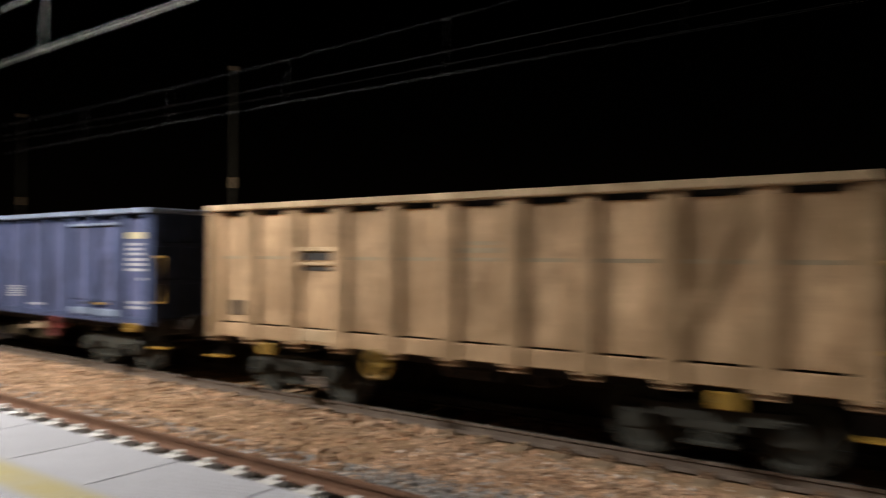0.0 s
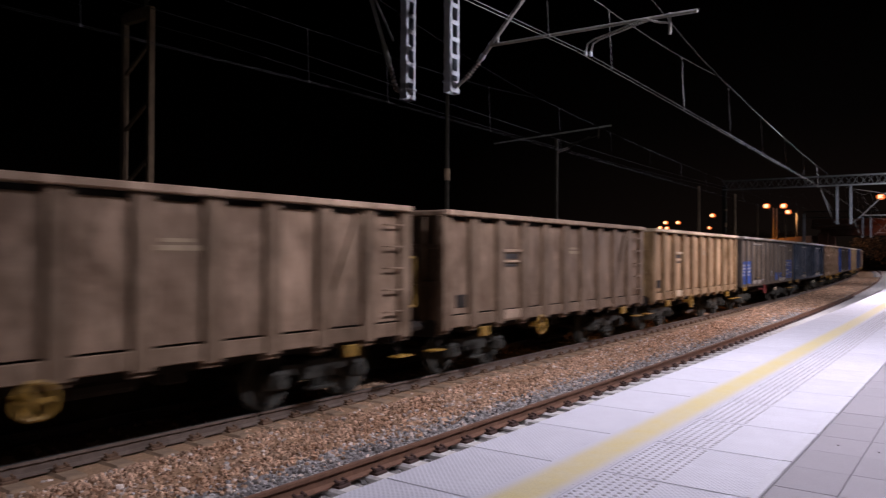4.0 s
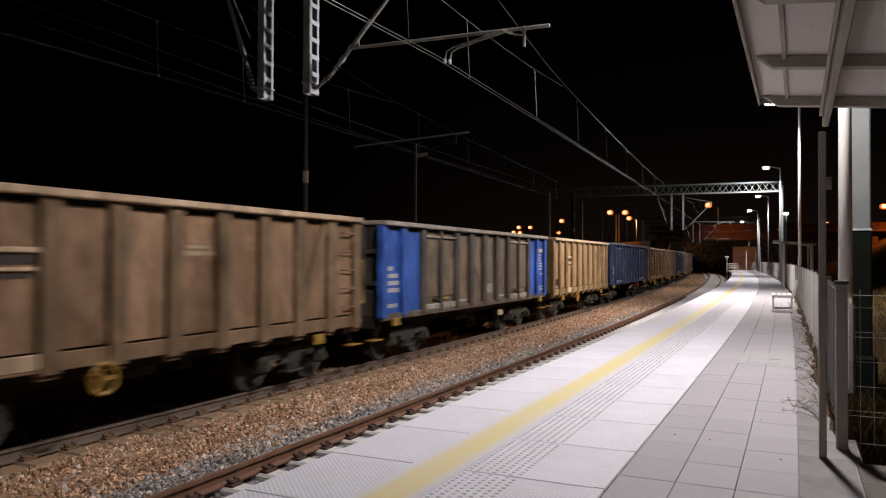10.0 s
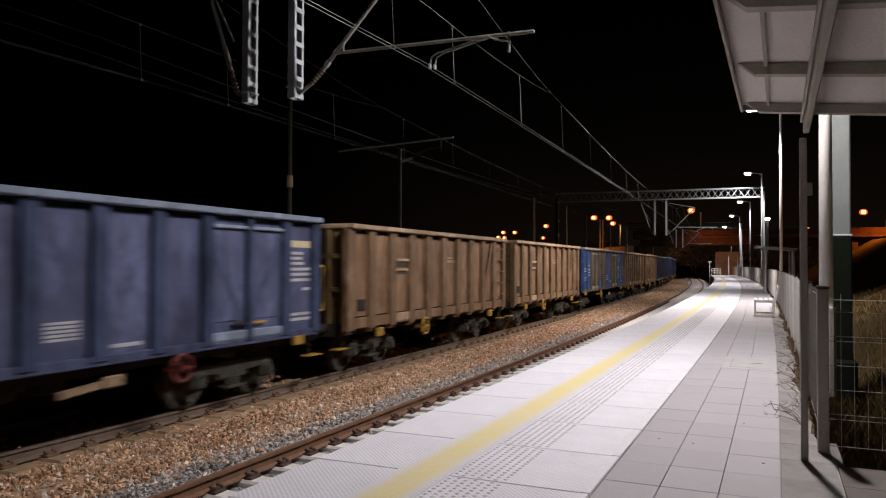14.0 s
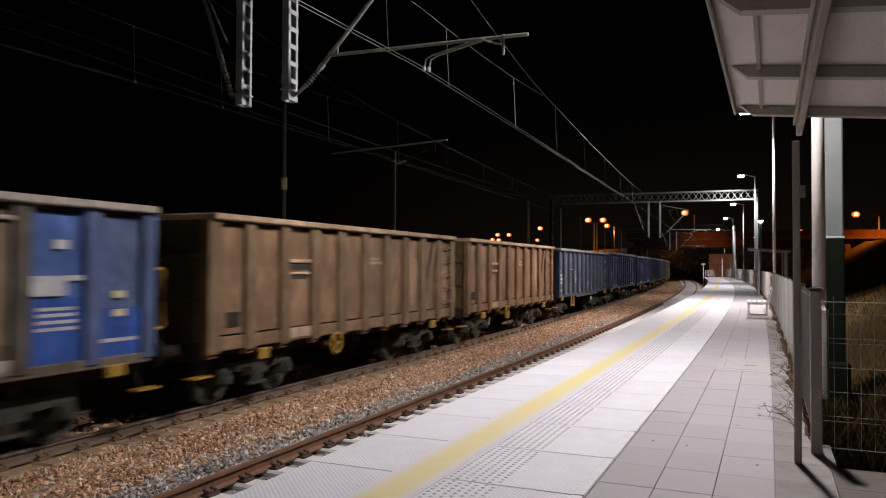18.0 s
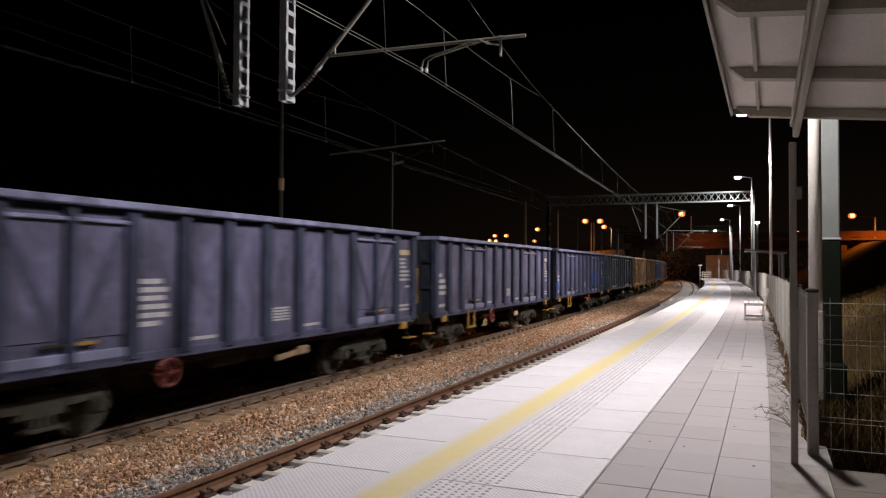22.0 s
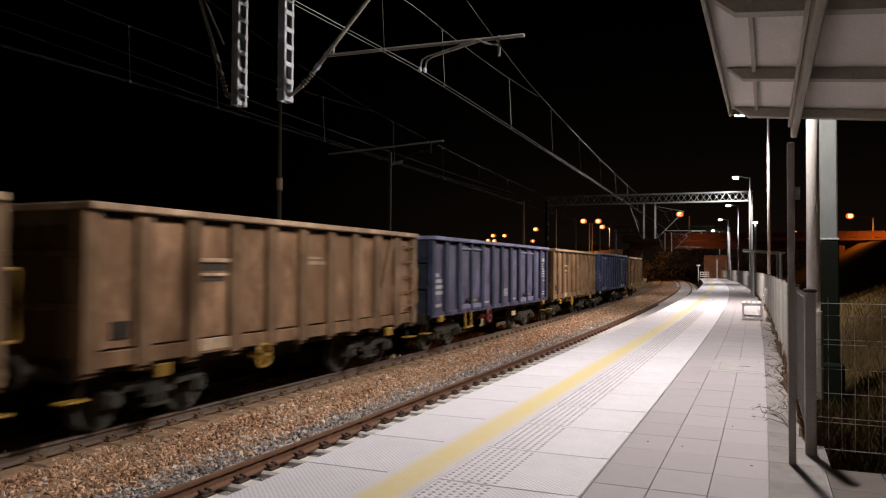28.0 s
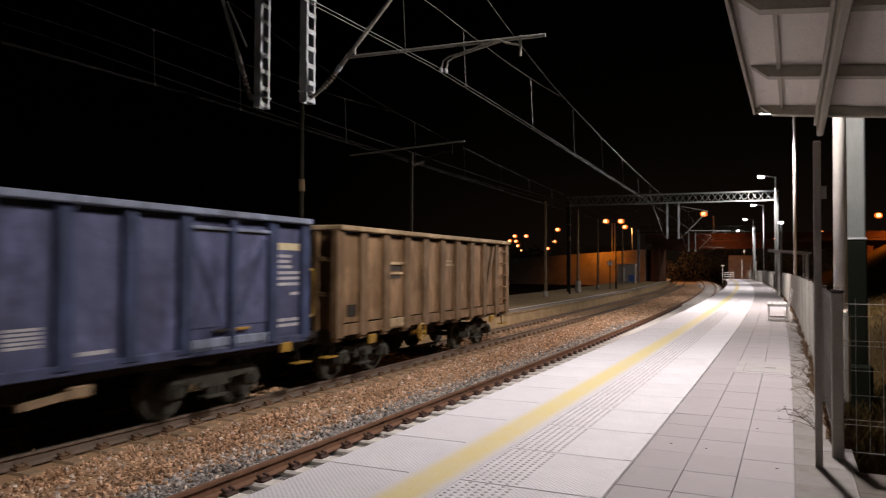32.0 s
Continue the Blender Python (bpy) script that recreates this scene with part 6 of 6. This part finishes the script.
for deg, up, dist, arm in ((6.0, 3.97, 126, 1.45), (12.98, 3.53, 131, 1.0), (11.88, 3.52, 131, -1.1), (11.59, 3.09, 150, 1.4), (16.57, 2.92, 160, -1.0), (16.81, 2.02, 190, 1.0), (17.32, 1.48, 200, 1.0),
                           (19.82, 2.43, 180, 1.2), (18.95, 2.43, 180, -1.0), (20.21, 2.06, 200, -1.0), (19.73, 2.03, 200, 1.0), (19.58, 1.69, 210, 1.0), (19.29, 1.32, 220, 1.0),
                           (-5.04, 3.6, 126, 3.0), (-1.65, 2.51, 170, 1.0), (1.24, 2.09, 190, 0.8), (3.84, 1.69, 210, 0.8)):
    x, y, z = by_angle(deg, dist, up)
    sodium_lamp(x, y, z, arm, 6.0 if dist < 130 else -1.3, LAMP_POLE if dist < 140 else OLD_POLE)

# lamp body added out of view, for the orange light on the bank
sodium_lamp(16, 30, 11.7, 1.2, 4.0)

# ---- dark trees behind the bridge and the opposite platform ----
def tree(x, y, height, seed):
    rng = random.Random(seed)
    w = thing("bare_tree", "dark tree at the edge of the lamp light", "tree", pose(x, y, -1.3), group="dark trees")
    t_ = Shape().tube((0, 0, 0), (0.1, 0, height * 0.5), 0.22, 8, 0.12)
    tips = []
    for i in range(9):
        a, p = rng.uniform(0, 6.28), Vector((0.05, 0, height * rng.uniform(0.25, 0.5)))
        q = p + Vector((math.cos(a) * height * 0.22, math.sin(a) * height * 0.22, height * rng.uniform(0.15, 0.42)))
        t_.tube(p, q, 0.09, 5, 0.03)
        tips.append(q)
    part("trunk", t_, BARK, w)
    cr = Shape()
    for i in range(900):
        c_ = rng.choice(tips) + Vector((rng.gauss(0, 1), rng.gauss(0, 1), rng.gauss(0, 0.8))) * height * 0.09
        d1, d2 = (Vector((rng.uniform(-1, 1), rng.uniform(-1, 1), rng.uniform(-1, 1))).normalized() * 0.16 for _ in range(2))
        cr.add([c_, c_ + d1, c_ + d1 + d2, c_ + d2], [(0, 1, 2, 3)])
    part("crown", cr, LEAF, w)


for i, (x, y, h_) in enumerate(((-45, 100, 7), (-52, 112, 8), (-40, 140, 9), (-38, 156, 9), (-10, 160, 9), (0, 150, 8), (12, 140, 8), (22, 100, 7), (-62, 100, 8), (28, 112, 8))):
    tree(x, y, h_, i)

# scrub that closes the view under the bridge
scrub, rng_b = Shape(), np.random.default_rng(33)
for i in range(15000):
    x = rng_b.uniform(-75, 8)
    top = 4.6 + 1.5 * math.sin(x * 0.31) + 0.9 * math.sin(x * 0.93 + 1) + 0.6 * math.sin(x * 2.3)
    c_ = Vector((x, rng_b.uniform(158, 166), -1.3 + (top + 1.3) * rng_b.uniform() ** 0.8))
    d1, d2 = (Vector(rng_b.uniform(-1, 1, 3)).normalized() * 0.32 for _ in range(2))
    scrub.add([c_, c_ + d1, c_ + d1 + d2, c_ + d2], [(0, 1, 2, 3)])
tagged(part("scrub", scrub, SCRUB), "dark bushes and bare scrub behind the bridge", "bushes", kind="stuff")

# ---- things on the opposite platform ----
for n, s, h_ in ((-15.3, 53.3, 7.0), (-15.2, 64.2, 7.2), (-15.65, 76.8, 7.15), (-16.0, 99.3, 7.2)):
    pl = thing("platform_post", "dim post with a pale foot on the opposite platform", "post", along(n, s, -0.58), group="opposite platform posts")
    # brown pole colour carries the orange lamplight that falls on these posts
    part("pole", Shape().tube((0, 0, 0), (0, 0, h_), 0.13, 10, 0.08), RUSTY_LIT_MAST, pl)
    part("foot", Shape().tube((0, 0, 0), (0, 0, 1.0 if s == 64.2 else 0.4), 0.26 if s == 64.2 else 0.16, 10), CONCRETE, pl)
sg = thing("platform_sign", "white sign board on a post on the opposite platform", "sign", along(-14.3, 76.0, -0.58))
part("post", Shape().tube((0, 0, 0), (0, 0, 3.0), 0.05, 8), OLD_POLE, sg)
part("board", Shape().box((0, 0, 2.6), (0.5, 0.05, 0.5), bevel=0.01), SIGN_WHITE, sg)
bx = thing("waiting_booth", "pale waiting booth with a blue panel on the opposite platform", "booth", along(-16.3, 107.5, -0.58))
part("wall", Shape().box((0, 0, 1.3), (2.4, 2.2, 2.6), bevel=0.03), CONCRETE, bx)
part("roof", Shape().box((0, 0, 2.68), (2.7, 2.6, 0.12), bevel=0.02), GREY_PAINT, bx)
part("blue_panel", Shape().box((0.75, -1.13, 0.75), (0.8, 0.03, 0.9), bevel=0.005), SIGN_BLUE, bx)
part("pale_panel", Shape().box((-0.4, -1.13, 1.3), (0.5, 0.03, 1.9), bevel=0.005), SIGN_WHITE, bx)


# ---- what moves ----
def motions():
    for k, (w, length) in enumerate(WAGONS):
        rows = []
        for t in range(0, 33, 2):
            s = WAGON_END[k] * SCALE - travelled(t) - length / 2
            rows.append((t, along(FAR_C, s, RAIL_Z)))
        walk(w, rows)


motions()
